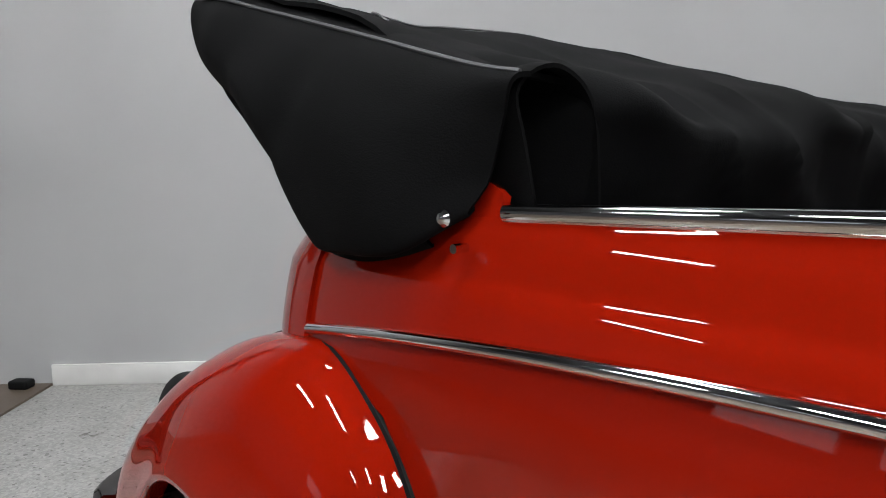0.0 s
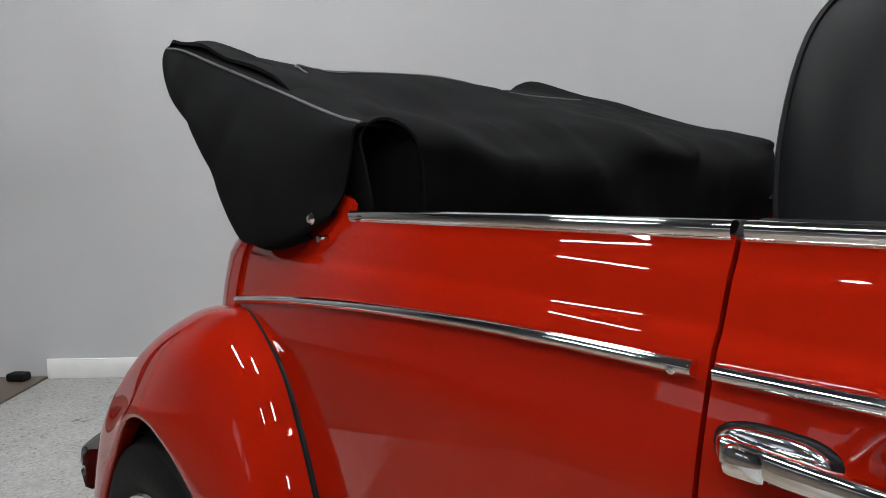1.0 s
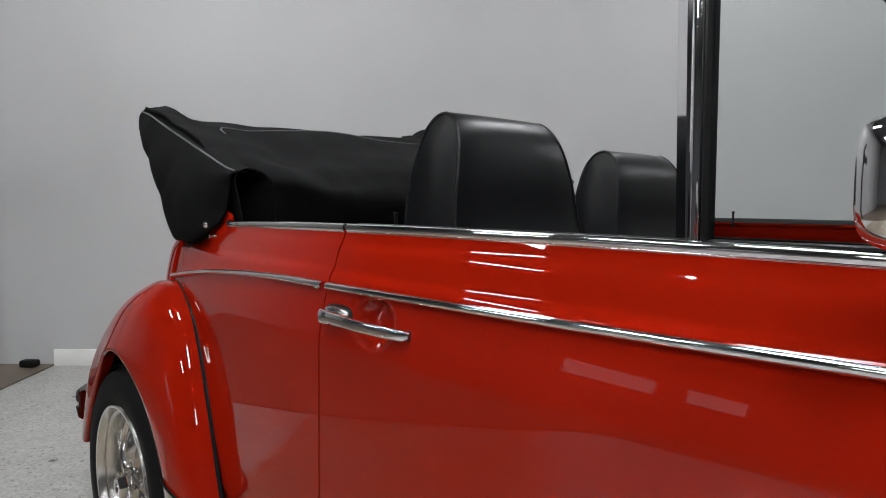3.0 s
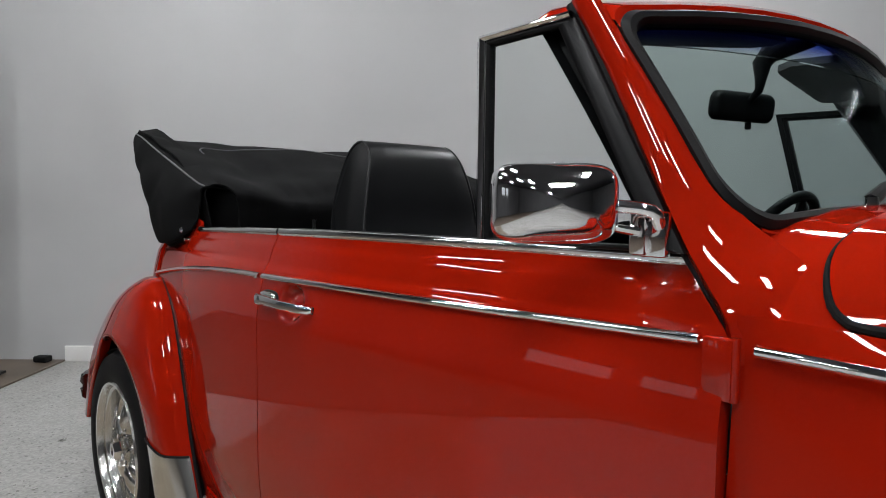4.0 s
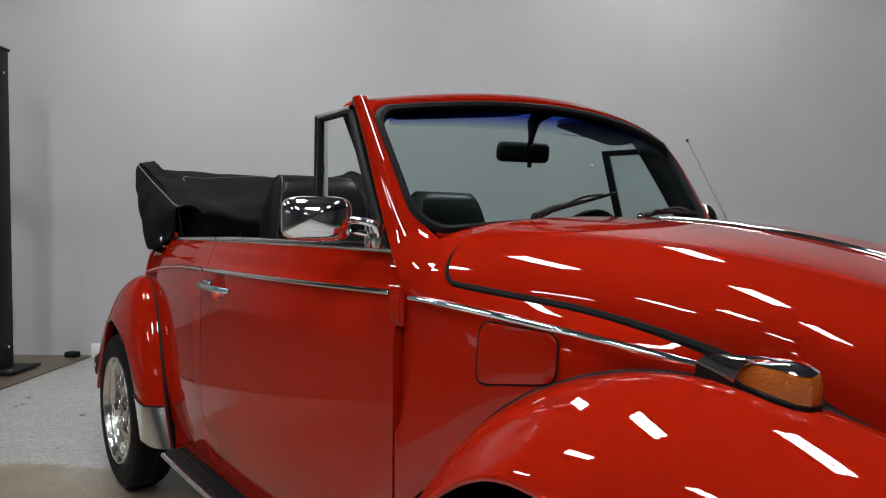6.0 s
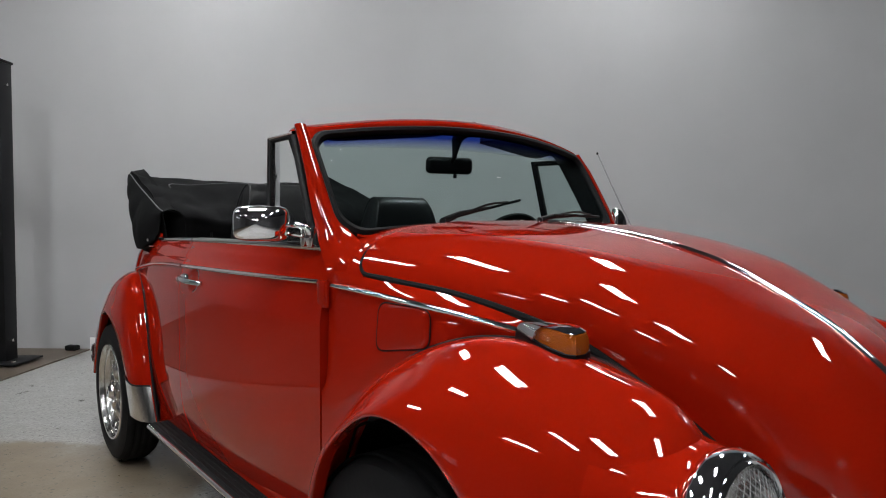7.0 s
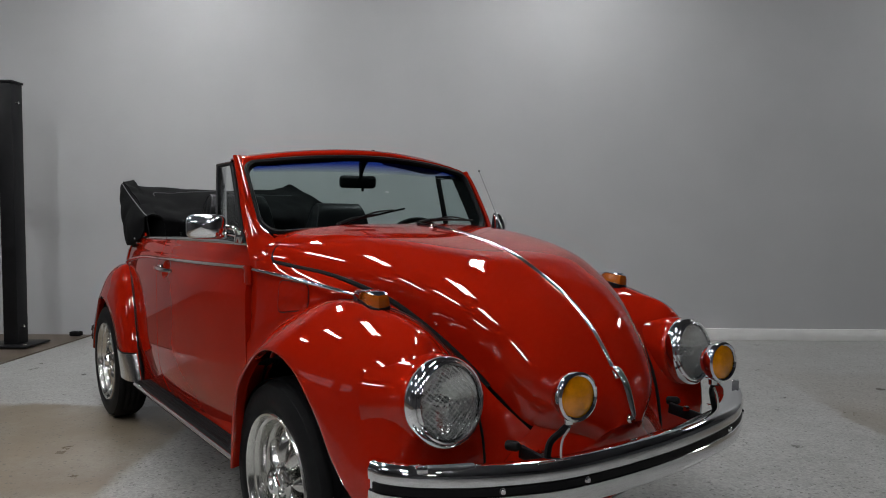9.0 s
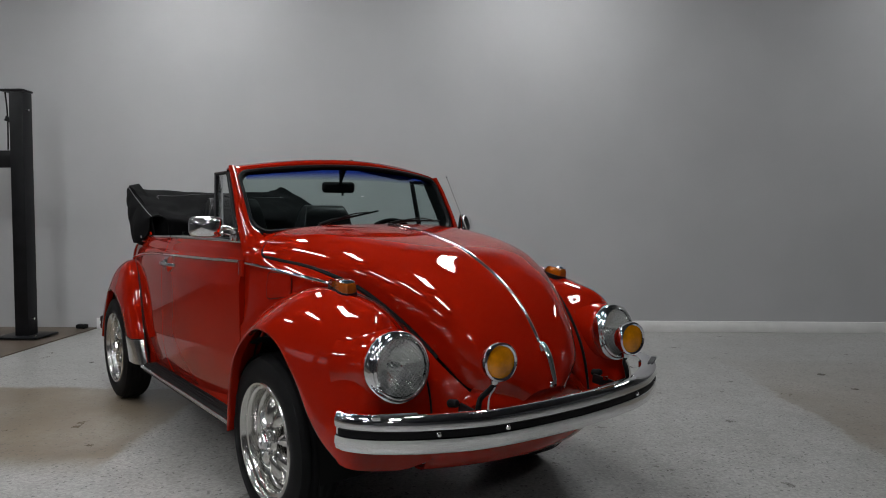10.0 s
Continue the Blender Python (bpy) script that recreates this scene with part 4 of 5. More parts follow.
# ---- front bumper ----
def bumper():
    bm = bmesh.new()
    plan = spline([(1.845, -0.768, 0), (1.895, -0.755, 0), (1.975, -0.69, 0), (2.07, -0.55, 0), (2.145, -0.345, 0), (2.175, 0, 0), (2.145, 0.345, 0), (2.07, 0.55, 0), (1.975, 0.69, 0), (1.895, 0.755, 0), (1.845, 0.768, 0)], 70)
    sec = [(-0.055, 0.046), (-0.018, 0.056), (-0.003, 0.050), (0.004, 0.035), (0.002, 0.014), (-0.004, 0.010), (-0.004, -0.012), (0.002, -0.016), (0.004, -0.036), (-0.002, -0.056), (-0.015, -0.063), (-0.04, -0.058)]
    nor = []
    for i, p in enumerate(plan):
        d = plan[min(i + 1, 69)] - plan[max(i - 1, 0)]
        nor.append(Vector((d.y, -d.x, 0)).normalized())
    add_grid(bm, [[p + n * a + Vector((0, 0, 0.552 + b)) for a, b in sec] for p, n in zip(plan, nor)])
    b = part("front_bumper", bm, CHROME, car, "curved chrome front bumper", solid=0.004, offset=0, sharp=50)
    bm = bmesh.new()
    add_grid(bm, [[p + n * a + Vector((0, 0, 0.551 + h)) for a, h in ((-0.004, 0.011), (0.003, 0.009), (0.003, -0.009), (-0.004, -0.011))] for p, n in zip(plan[2:68], nor[2:68])])
    part("rubber_strip", bm, SEAL, b, "black rubber strip")
    for y in (-0.55, -0.345, 0.345, 0.55):
        i = min(range(70), key=lambda k: abs(plan[k].y - y))
        bm = bmesh.new()
        d = nor[i]
        add_lathe(bm, [(0, 0.006), (0.006, 0.005), (0.009, 0)], Matrix.Translation(plan[i] + d * 0.003 + Vector((0, 0, 0.551))) @ d.to_track_quat("Z", "Y").to_matrix().to_4x4(), 14)
        part("bolt", bm, CHROME, b)
    for sgn in (-1, 1):
        bm = bmesh.new()
        add_box(bm, (0.20, 0.014, 0.036), pose(2.03, sgn * 0.345, 0.556, 0, 6, 0), 0.004)
        part("bumper_bracket", bm, PLASTIC, b)
        bm = bmesh.new()
        add_lathe(bm, [(0.0001, 0.022), (0.010, 0.020), (0.014, 0.012), (0.014, -0.02)], pose(1.93, sgn * 0.37, 0.585, 0, 80, 0), 14)
        part("rubber_stop", bm, RUBBER, b, "black rubber stop")
        bm = bmesh.new()
        add_lathe(bm, [(0.0001, 0.010), (0.010, 0.009), (0.011, -0.004)], pose(2.00, sgn * 0.335, 0.578), 6)
        part("bracket_bolt", bm, CHROME, b)
        # clear bar lamp on top of the bumper's end
        bm = bmesh.new()
        d = Vector((0.052, 0.117, 0)).normalized()
        add_box(bm, (0.12, 0.022, 0.010), pose(1.998, sgn * 0.640, 0.608, 0, 0, sgn * -62), 0.004)
        lamp = part("bar_reflector", bm, VISOR, b, "grey bar reflector")
        bm = bmesh.new()
        add_box(bm, (0.028, 0.024, 0.012), pose(1.966, sgn * 0.700, 0.608, 0, 0, sgn * -62), 0.004)
        part("end_cap", bm, CHROME, lamp)
    return b


bumper()


def rear_bumper():
    bm = bmesh.new()
    plan = spline([(-1.76, -0.715, 0), (-1.82, -0.70, 0), (-1.89, -0.63, 0), (-1.955, -0.48, 0), (-1.995, -0.25, 0), (-2.01, 0, 0), (-1.995, 0.25, 0), (-1.955, 0.48, 0), (-1.89, 0.63, 0), (-1.82, 0.70, 0), (-1.76, 0.715, 0)], 50)
    sec = [(-0.045, 0.044), (-0.016, 0.050), (-0.002, 0.040), (0.002, 0.014), (-0.004, 0.010), (-0.004, -0.012), (0.002, -0.016), (-0.002, -0.042), (-0.016, -0.052), (-0.04, -0.046)]
    g = []
    for i, p in enumerate(plan):
        d = plan[min(i + 1, 49)] - plan[max(i - 1, 0)]
        n = Vector((-d.y, d.x, 0)).normalized()
        g.append([p + n * a + Vector((0, 0, 0.430 + h)) for a, h in sec])
    V = add_grid(bm, g)
    bm.faces.new(V[0])
    bm.faces.new(V[-1])
    rb = part("rear_bumper", bm, DARK_REFLECT_CHROME, car, "chrome rear bumper with a dark reflection in its colour", sharp=50)
    for sgn in (-1, 1):
        bm = bmesh.new()
        add_box(bm, (0.38, 0.02, 0.04), pose(-1.80, sgn * 0.36, 0.43), 0.004)
        part("bumper_bracket", bm, PLASTIC, rb)


rear_bumper()

# ---- windshield ----
def ws(u, v):
    """Glass surface: u across (-1..1), v up (0..1)."""
    bot = Vector((0.845 - 0.050 * u * u, 0.556 * u - 0.028, 1.167 - 0.029 * u * u))
    top = Vector((0.715 - 0.086 * u * u, 0.556 * u - 0.028, 1.445 - 0.044 * u * u))
    p = bot.lerp(top, v)
    p.x += 0.012 * math.sin(v * math.pi) * (1 - 0.7 * u * u)
    return p


def ws_outline(gx, gz, top=(0.075, 0.15), n=9, m=12):
    """Rounded outline in u, v, grown by gx, gz; always the same number of points."""
    pts = []
    for cx, cy, a0 in ((1, 0, -90), (1, 1, 0), (-1, 1, 90), (-1, 0, 180)):
        ru, rv = top if cy else (0.13, 0.26)
        ox, oy = cx * (1 + gx) - math.copysign(ru, cx), cy * (1 + 2 * gz) - gz + (rv if cy == 0 else -rv)
        for k in range(n):
            a = radians(a0 + 90 * k / (n - 1))
            pts.append((ox + ru * math.cos(a), oy + rv * math.sin(a)))
    out = []
    for i, (a, b) in enumerate(zip(pts, pts[1:] + pts[:1])):
        k = m if i % n == n - 1 else 1
        out += [(a[0] + (b[0] - a[0]) * q / k, a[1] + (b[1] - a[1]) * q / k) for q in range(k)]
    return out


def ws_normal(u, v):
    e = 0.01
    return ((ws(u + e, v) - ws(u - e, v)).cross(ws(u, v + e) - ws(u, v - e))).normalized()


inner_o, seal_o = ws_outline(-0.005, -0.01), ws_outline(0.022, 0.055)
frame_o = ws_outline(0.046, 0.18, (0.035, 0.08))
bm = bmesh.new()
add_grid(bm, [[ws(u * s, 0.5 + (v - 0.5) * s) for u, v in ws_outline(0.02, 0.04)] for s in (1.0, 0.75, 0.5, 0.25, 0.02)], closed_v=True)
glass = part("windshield", bm, GLASS, car, "clear windshield glass with a slight green tint", solid=0.005, offset=0)
glass.visible_shadow = False
# rubber seal
bm = bmesh.new()
rows = []
for k, h in ((0.0, 0.002), (0.2, 0.012), (0.6, 0.014), (1.0, 0.008), (1.0, -0.012), (0.0, -0.010)):
    rows.append([ws(a[0] + (b[0] - a[0]) * k, a[1] + (b[1] - a[1]) * k) + ws_normal(a[0], min(1, max(0, a[1]))) * h for a, b in zip(inner_o, seal_o)])
add_grid(bm, rows, closed_u=True, closed_v=True)
part("windshield_seal", bm, SEAL, car, "black rubber windshield seal")
# painted frame: pillars and header
bm = bmesh.new()


rows = []
for k, h, back in ((0.0, 0.004, 0), (0.25, 0.010, 0.05), (0.55, 0.006, 0.25), (0.85, 0.0, 0.65), (1.0, -0.006, 1.0), (0.97, -0.012, 1.25), (0.5, -0.03, 0.9), (0.0, -0.02, 0.2)):
    row = []
    for a, b in zip(ws_outline(0.018, 0.048), frame_o):
        u, v = a[0] + (b[0] - a[0]) * k, a[1] + (b[1] - a[1]) * k
        row.append(ws(u, v) + ws_normal(max(-1, min(1, u)), min(1, max(0, v))) * h - Vector(((0.012 + 0.055 * u * u) * back, 0, 0)))
    rows.append(row)
add_grid(bm, [row[22:47] for row in rows[:6]])
wf = part("windshield_frame", bm, RED, car)
bm = bmesh.new()
add_grid(bm, [row[66:] + row[:11] for row in rows[:5]])
part("lower_frame", bm, RED, wf)
bm = bmesh.new()
add_grid(bm, rows[5:] + rows[:1], closed_v=True)
part("inner_trim", bm, VINYL, wf, "black vinyl trim")
# pillars from the header down into the cowl's shoulder
def cowl_edge(y):
    """A point of the hood's rear edge, lying on the cowl."""
    return min((p for p in square[0]), key=lambda p: abs(p.y - y)) + Vector((-0.006, 0, 0.001))


rear = even(spline([(0.572, -0.612, 1.440), (0.640, -0.620, 1.335), (0.702, -0.630, 1.225), (0.736, -0.634, 1.163), (0.766, -0.637, 1.110), (0.794, -0.641, 1.071), (0.820, -0.645, 1.034), (0.834, -0.643, 0.985)], 120), 60)
fore = even(spline([ws(-1.020, v) for v in (1.16, 0.85, 0.55, 0.25)] + [Vector((0.800, -0.575, 1.145)), Vector((0.835, -0.560, 1.114)), cowl_edge(-0.575) - Vector((0.004, 0, 0.008)), Vector((0.878, -0.606, 1.040)), Vector((0.886, -0.616, 1.008))], 160), 60)
shoulder = []
for i, (a, b) in enumerate(zip(rear, fore)):
    low = min(1.0, max(0.0, (i / 59 - 0.45) / 0.4))
    n = Vector((0.62, -0.75, 0.15)).lerp(Vector((0.30, -0.70, 0.50)), low * low * (3 - 2 * low)).normalized()
    swell = 0.013 * min(1.0, (59 - i) / 14)
    shoulder.append([a.lerp(b, t) + n * (swell * 4 * (t * 0.92 + 0.08) * (1 - t * 0.92 - 0.08)) for t in np.linspace(0, 1, 16)])
shoulder = [[row[0] + Vector((-0.012, 0.013, 0))] + row for row in relax(shoulder, 12)]


def far_side(p):
    """The same point across the car; the screen's frame stands a little off centre."""
    return Vector((p.x, -p.y - 0.032 * min(1.0, max(0.0, (p.z - 1.03) / 0.12)), p.z - 0.014 * min(1.0, max(0.0, (p.z - 1.36) / 0.08))))


for sgn in (-1, 1):
    bm = bmesh.new()
    add_grid(bm, shoulder if sgn < 0 else [[far_side(p) for p in row] for row in shoulder])
    part("pillar", bm, RED, wf, solid=0.006, offset=0, sharp=60)
    bm = bmesh.new()
    pts = [p + Vector((-0.010, 0.008, -0.004)) for p in rear[:57]]
    pts = pts if sgn < 0 else [far_side(p) for p in pts]
    add_tube(bm, pts, [0.008 - 0.005 * min(1, max(0, i - 34) / 16) for i in range(57)], 8)
    part("door_seal", bm, SEAL, wf, "black rubber door seal")
# blue sun band behind the top of the glass
bm = bmesh.new()
BAND_V = (0.80, 0.85, 0.90, 0.945, 0.99)
band_rows = add_grid(bm, [[ws(u, v + 0.11 * u * u * (0.99 - v) / 0.19) - ws_normal(u, 0.9) * 0.006 for u in np.linspace(-0.96, 0.96, 30)] for v in BAND_V])
height_of = {q: (BAND_V[i] - 0.80) / 0.19 for i, row in enumerate(band_rows) for q in row}
uv = bm.loops.layers.uv.new("height")
for face in bm.faces:
    for lp in face.loops:
        lp[uv].uv = (0, height_of[lp.vert])
band = part("sun_band", bm, TINT, car, "blue tinted band along the top of the glass", solid=0.002)
band.visible_shadow = False
# sun visors hanging behind the header, one swivelled a little
def sun_visor(low_a, low_b):
    bm = bmesh.new()
    low_a, low_b = Vector(low_a), Vector(low_b)
    rows = []
    for k in np.linspace(0, 1, 12):
        low = low_a.lerp(low_b, k)
        high = ws((low.y + 0.028) / 0.556, 1.03) + Vector((-0.045, 0, -0.002))
        round_off = 0.35 * max(0.0, abs(2 * k - 1) - 0.8) / 0.2
        rows.append([high.lerp(low, q * (1 - round_off)) for q in np.linspace(0, 1, 6)])
    add_grid(bm, rows)
    part("sun_visor", bm, VISOR, car, "dark grey vinyl sun visor", solid=0.014, offset=0)


sun_visor((0.530, -0.50, 1.412), (0.618, -0.145, 1.446))
sun_visor((0.535, 0.085, 1.456), (0.525, 0.41, 1.412))
# interior mirror
bm = bmesh.new()
add_box(bm, (0.03, 0.172, 0.058), pose(0.526, -0.014, 1.360, 0, 8, -16), 0.018, 4)
im = part("interior_mirror", bm, PLASTIC, car, "black interior mirror")
bm = bmesh.new()
add_tube(bm, [(0.543, -0.016, 1.370), (0.560, -0.018, 1.388), (0.562, -0.016, 1.41), (0.560, -0.010, 1.44), (0.575, -0.008, 1.462), (0.655, -0.010, 1.478)], [0.006, 0.008, 0.011, 0.018, 0.022, 0.020], 12)
part("stem", bm, PLASTIC, im)
bm = bmesh.new()
add_box(bm, (0.012, 0.010, 0.018), pose(0.528, 0.010, 1.326), 0.003)
part("lever", bm, PLASTIC, im)


def wiper(base, elbow, tip):
    base, elbow, tip = Vector(base), Vector(elbow), Vector(tip)
    bm = bmesh.new()
    add_tube(bm, [base, base.lerp(elbow, 0.35) + Vector((0.004, 0, 0.008)), elbow + Vector((0.006, 0, 0.002))], [0.011, 0.0085, 0.005], 8)
    w = part("wiper", bm, PLASTIC, car, "black wiper arm")
    d = tip - elbow
    bm = bmesh.new()
    add_tube(bm, [elbow - d * 0.8, elbow, tip], 0.0042, 8)
    part("blade", bm, SEAL, w)
    bm = bmesh.new()
    add_tube(bm, spline([elbow - d * 0.55 + Vector((0.003, 0, 0.004)), elbow + Vector((0.007, 0, 0.013)), elbow + d * 0.6 + Vector((0.003, 0, 0.005))], 12), 0.0035, 6)
    part("yoke", bm, PLASTIC, w)
    bm = bmesh.new()
    add_lathe(bm, [(0, 0.02), (0.010, 0.018), (0.013, 0.0)], Matrix.Translation(base - Vector((0.0, 0, 0.012))), 16)
    part("spindle", bm, CHROME, w)


wiper((0.846, -0.292, 1.168), (0.832, -0.115, 1.206), (0.806, 0.052, 1.236))
wiper((0.862, 0.085, 1.172), (0.848, 0.27, 1.188), (0.818, 0.43, 1.186))


# ---- vent windows, mirrors, aerial ----
def vent_window(sgn):
    holder = new("vent_window")
    holder.parent = car
    c = [Vector((0.398, -0.618, 1.095)), Vector((0.388, -0.608, 1.424)), Vector((0.574, -0.615, 1.424)), Vector((0.768, -0.642, 1.100))]
    if sgn > 0:
        c = [Vector((0.420, -0.592, 1.095)), Vector((0.342, -0.580, 1.418)), Vector((0.574, -0.578, 1.412)), Vector((0.768, -0.600, 1.100))]
    c = [Vector((p.x, p.y * -sgn, p.z)) for p in c]

    def inset(by):
        """The outline moved inward, each edge by its own amount."""
        mid = sum(c, Vector()) / 4
        lines = []
        for k in range(4):
            a, b = c[k], c[(k + 1) % 4]
            n = Vector((b.z - a.z, a.x - b.x)).normalized()
            if n.dot(Vector((mid.x - a.x, mid.z - a.z))) < 0:
                n = -n
            lines.append((n, n.dot(Vector((a.x, a.z))) + by[k]))
        out = []
        for k in range(4):
            (n1, d1), (n2, d2) = lines[k - 1], lines[k]
            det = n1.x * n2.y - n1.y * n2.x
            x, z = (d1 * n2.y - d2 * n1.y) / det, (n1.x * d2 - n2.x * d1) / det
            near = min(c, key=lambda p: (p.x - x) ** 2 + (p.z - z) ** 2)
            out.append(Vector((x, near.y, z)))
        return out

    def band(outer, inner, deep, edges):
        """Rounded bars between two outlines, along the given corners."""
        o, i = inset(outer), inset(inner)
        bm = bmesh.new()
        grid = []
        for k in edges:
            a, b = o[k % 4], i[k % 4]
            grid.append([a.lerp(b, t) + Vector((0, -sgn * -deep * h, 0)) for t, h in ((0, -0.5), (0, 0.3), (0.15, 0.5), (0.5, 0.62), (0.85, 0.5), (1, 0.3), (1, -0.5))])
        add_grid(bm, grid, closed_v=True)
        return bm

    fr = part("frame", band((0, 0, 0, 0), (0.014, 0.011, 0.004, 0.004), 0.020, (0, 1, 2)), CHROME if sgn < 0 else SEAL, holder, "chrome vent window frame" if sgn < 0 else "black vent window frame")
    part("seal", band((0.0135, 0.0105, 0.0, 0.004), (0.024, 0.019, 0.029, 0.012), 0.014, (0, 1, 2, 3, 4)), SEAL, fr, "black rubber seal")
    if sgn < 0:
        bm = bmesh.new()
        rails = [Vector((0.378, 0.588 * sgn, 1.085)), Vector((0.372, 0.585 * sgn, 1.25)), Vector((0.366, 0.582 * sgn, 1.418))]
        add_grid(bm, [[p + Vector((a, b, 0)) for a, b in ((-0.010, -0.010 * sgn), (-0.004, -0.018 * sgn), (0.020, 0.010 * sgn), (0.023, 0.024 * sgn), (0.012, 0.026 * sgn), (-0.010, 0.006 * sgn))] for p in rails], closed_v=True)
        part("run_channel", bm, CHROME, fr, "chrome window run channel")
        bm = bmesh.new()
        add_tube(bm, [p + Vector((-0.009, -0.002 * sgn, 0)) for p in rails], 0.005, 8)
        part("run_felt", bm, SEAL, fr, "black felt strip")
    inn = inset((0.020, 0.016, 0.022, 0.008))
    bm = bmesh.new()
    bm.faces.new([bm.verts.new(p) for p in inn])
    pane = part("pane", bm, PANE, holder, "clear vent glass", solid=0.004)
    pane.visible_shadow = False


def side_mirror(sgn):
    holder = new("side_mirror")
    holder.parent = car
    m = pose(0.664 if sgn < 0 else 0.672, sgn * (0.757 if sgn < 0 else 0.742), 1.161 if sgn < 0 else 1.168, 0, 0, -40 if sgn < 0 else 20) @ pose(0, 0, 0, 0 if sgn < 0 else 78) @ Matrix.Scale(1.0 if sgn < 0 else 0.97, 4)
    # head: rounded box, domed towards the front
    bm = bmesh.new()
    g = []
    for s, dep in ((1.0, 0.0), (0.992, 0.007), (0.965, 0.015), (0.92, 0.022), (0.84, 0.029), (0.72, 0.036), (0.55, 0.0425), (0.37, 0.0465), (0.18, 0.049), (0.02, 0.050)):
        ring = []
        for a in np.linspace(0, math.tau, 48, endpoint=False):
            ca, sa = math.cos(a), math.sin(a)
            e = 0.45
            ring.append(m @ Vector((dep, math.copysign(abs(ca) ** e, ca) * 0.074 * s, math.copysign(abs(sa) ** e, sa) * 0.047 * s)))
        g.append(ring)
    g = [[p - m.to_3x3() @ Vector((0.006, 0, 0)) for p in g[0]]] + g
    V = add_grid(bm, g, closed_v=True)
    bm.faces.new(V[-1])
    part("shell", bm, CHROME, holder, "chrome mirror shell", sharp=60)
    bm = bmesh.new()
    add_box(bm, (0.004, 0.128, 0.078), m @ pose(-0.006, 0, 0), 0.001)
    part("glass", bm, MIRROR, holder, "mirror glass")
    bm = bmesh.new()
    add_tube(bm, spline([(0.672, sgn * 0.71, 1.156), (0.70, sgn * 0.69, 1.158), (0.735, sgn * 0.665, 1.152), (0.738, sgn * 0.652, 1.135)], 10), 0.0085, 10)
    add_tube(bm, spline([(0.672, sgn * 0.71, 1.148), (0.69, sgn * 0.685, 1.135), (0.72, sgn * 0.665, 1.128)], 8), 0.006, 8)
    part("arm", bm, CHROME, holder, "chrome mirror arm")
    bm = bmesh.new()
    add_box(bm, (0.04, 0.016, 0.055), pose(0.728, sgn * 0.648, 1.125), 0.005)
    add_box(bm, (0.022, 0.022, 0.05), pose(0.715, sgn * 0.655, 1.125), 0.004)
    part("clamp", bm, CHROME, holder)
    if sgn > 0:
        holder.location = (0, -0.028, -0.02)


for sgn in (-1, 1):
    vent_window(sgn)
    side_mirror(sgn)

bm = bmesh.new()
add_tube(bm, [(0.893, 0.623, 1.01), (0.787, 0.604, 1.22), (0.684, 0.586, 1.424)], [0.0045, 0.0032, 0.0024], 8)
ae = part("aerial", bm, WHIP, car, "thin metal aerial")
bm = bmesh.new()
add_lathe(bm, [(0, 0.006), (0.004, 0.003), (0.004, -0.003), (0, -0.006)], pose(0.682, 0.5855, 1.428), 10)
part("tip", bm, PLASTIC, ae)


# ---- interior ----
def front_seat(sgn):
    holder = new("front_seat")
    holder.parent = car
    yc = -0.310 if sgn < 0 else 0.325
    high = 1.312 if sgn < 0 else 1.28
    prof = [(0.03, 0, 0.58), (-0.01, 0, 0.75), (-0.07, 0, 0.95), (-0.113, 0, 1.10), (-0.124, 0, 1.19), (-0.138, 0, 1.26), (-0.162, 0, 1.303), (-0.195, 0, 1.322), (-0.228, 0, 1.308), (-0.25, 0, 1.26), (-0.258, 0, 1.16), (-0.245, 0, 1.05), (-0.20, 0, 0.90), (-0.13, 0, 0.70), (-0.10, 0, 0.58)]
    prof = spline(prof, 60)
    cx, cz = -0.17, 1.05
    rings = []
    for t, sc in ((-1.0, 0.93), (-0.985, 0.97), (-0.93, 1.0), (-0.6, 1.006), (-0.2, 1.01), (0.2, 1.01), (0.6, 1.006), (0.93, 1.0), (0.985, 0.97), (1.0, 0.93)):
        ring = []
        for p in prof:
            w = 0.186 - 0.05 * max(0, (p.z - 1.05) / 0.27) ** 1.6
            z = p.z - (1.322 - high) * max(0, (p.z - 0.9) / 0.42)
            ring.append(Vector((cx + (p.x - cx) * sc + (0 if sgn < 0 else -0.085), yc + t * w, cz + (z - cz) * (1 - (1 - sc) * 0.4))))
        rings.append(ring)
    bm = bmesh.new()
    V = add_grid(bm, rings)
    bm.faces.new(V[0])
    bm.faces.new(V[-1][::-1])
    back = part("backrest", bm, VINYL, holder, "black vinyl high backrest", sharp=50)
    for k in (1, -2):
        bm = bmesh.new()
        add_tube(bm, rings[k][2:-2], 0.0038, 6)
        part("welt", bm, VINYL, back)
    bm = bmesh.new()
    add_box(bm, (0.50, 0.47, 0.17), pose(0.22, yc, 0.60, 0, -5, 0), 0.05, 4)
    part("cushion", bm, VINYL, holder, "black vinyl seat cushion")


for sgn in (-1, 1):
    front_seat(sgn)
bm = bmesh.new()
add_box(bm, (0.16, 1.10, 0.55), pose(-0.66, 0, 0.74, 0, -14, 0), 0.05, 4)
part("rear_backrest", bm, VINYL, car, "black vinyl rear seat back")
bm = bmesh.new()
add_box(bm, (0.42, 1.10, 0.16), pose(-0.48, 0, 0.58), 0.05, 4)
part("rear_cushion", bm, VINYL, car, "black vinyl rear bench")
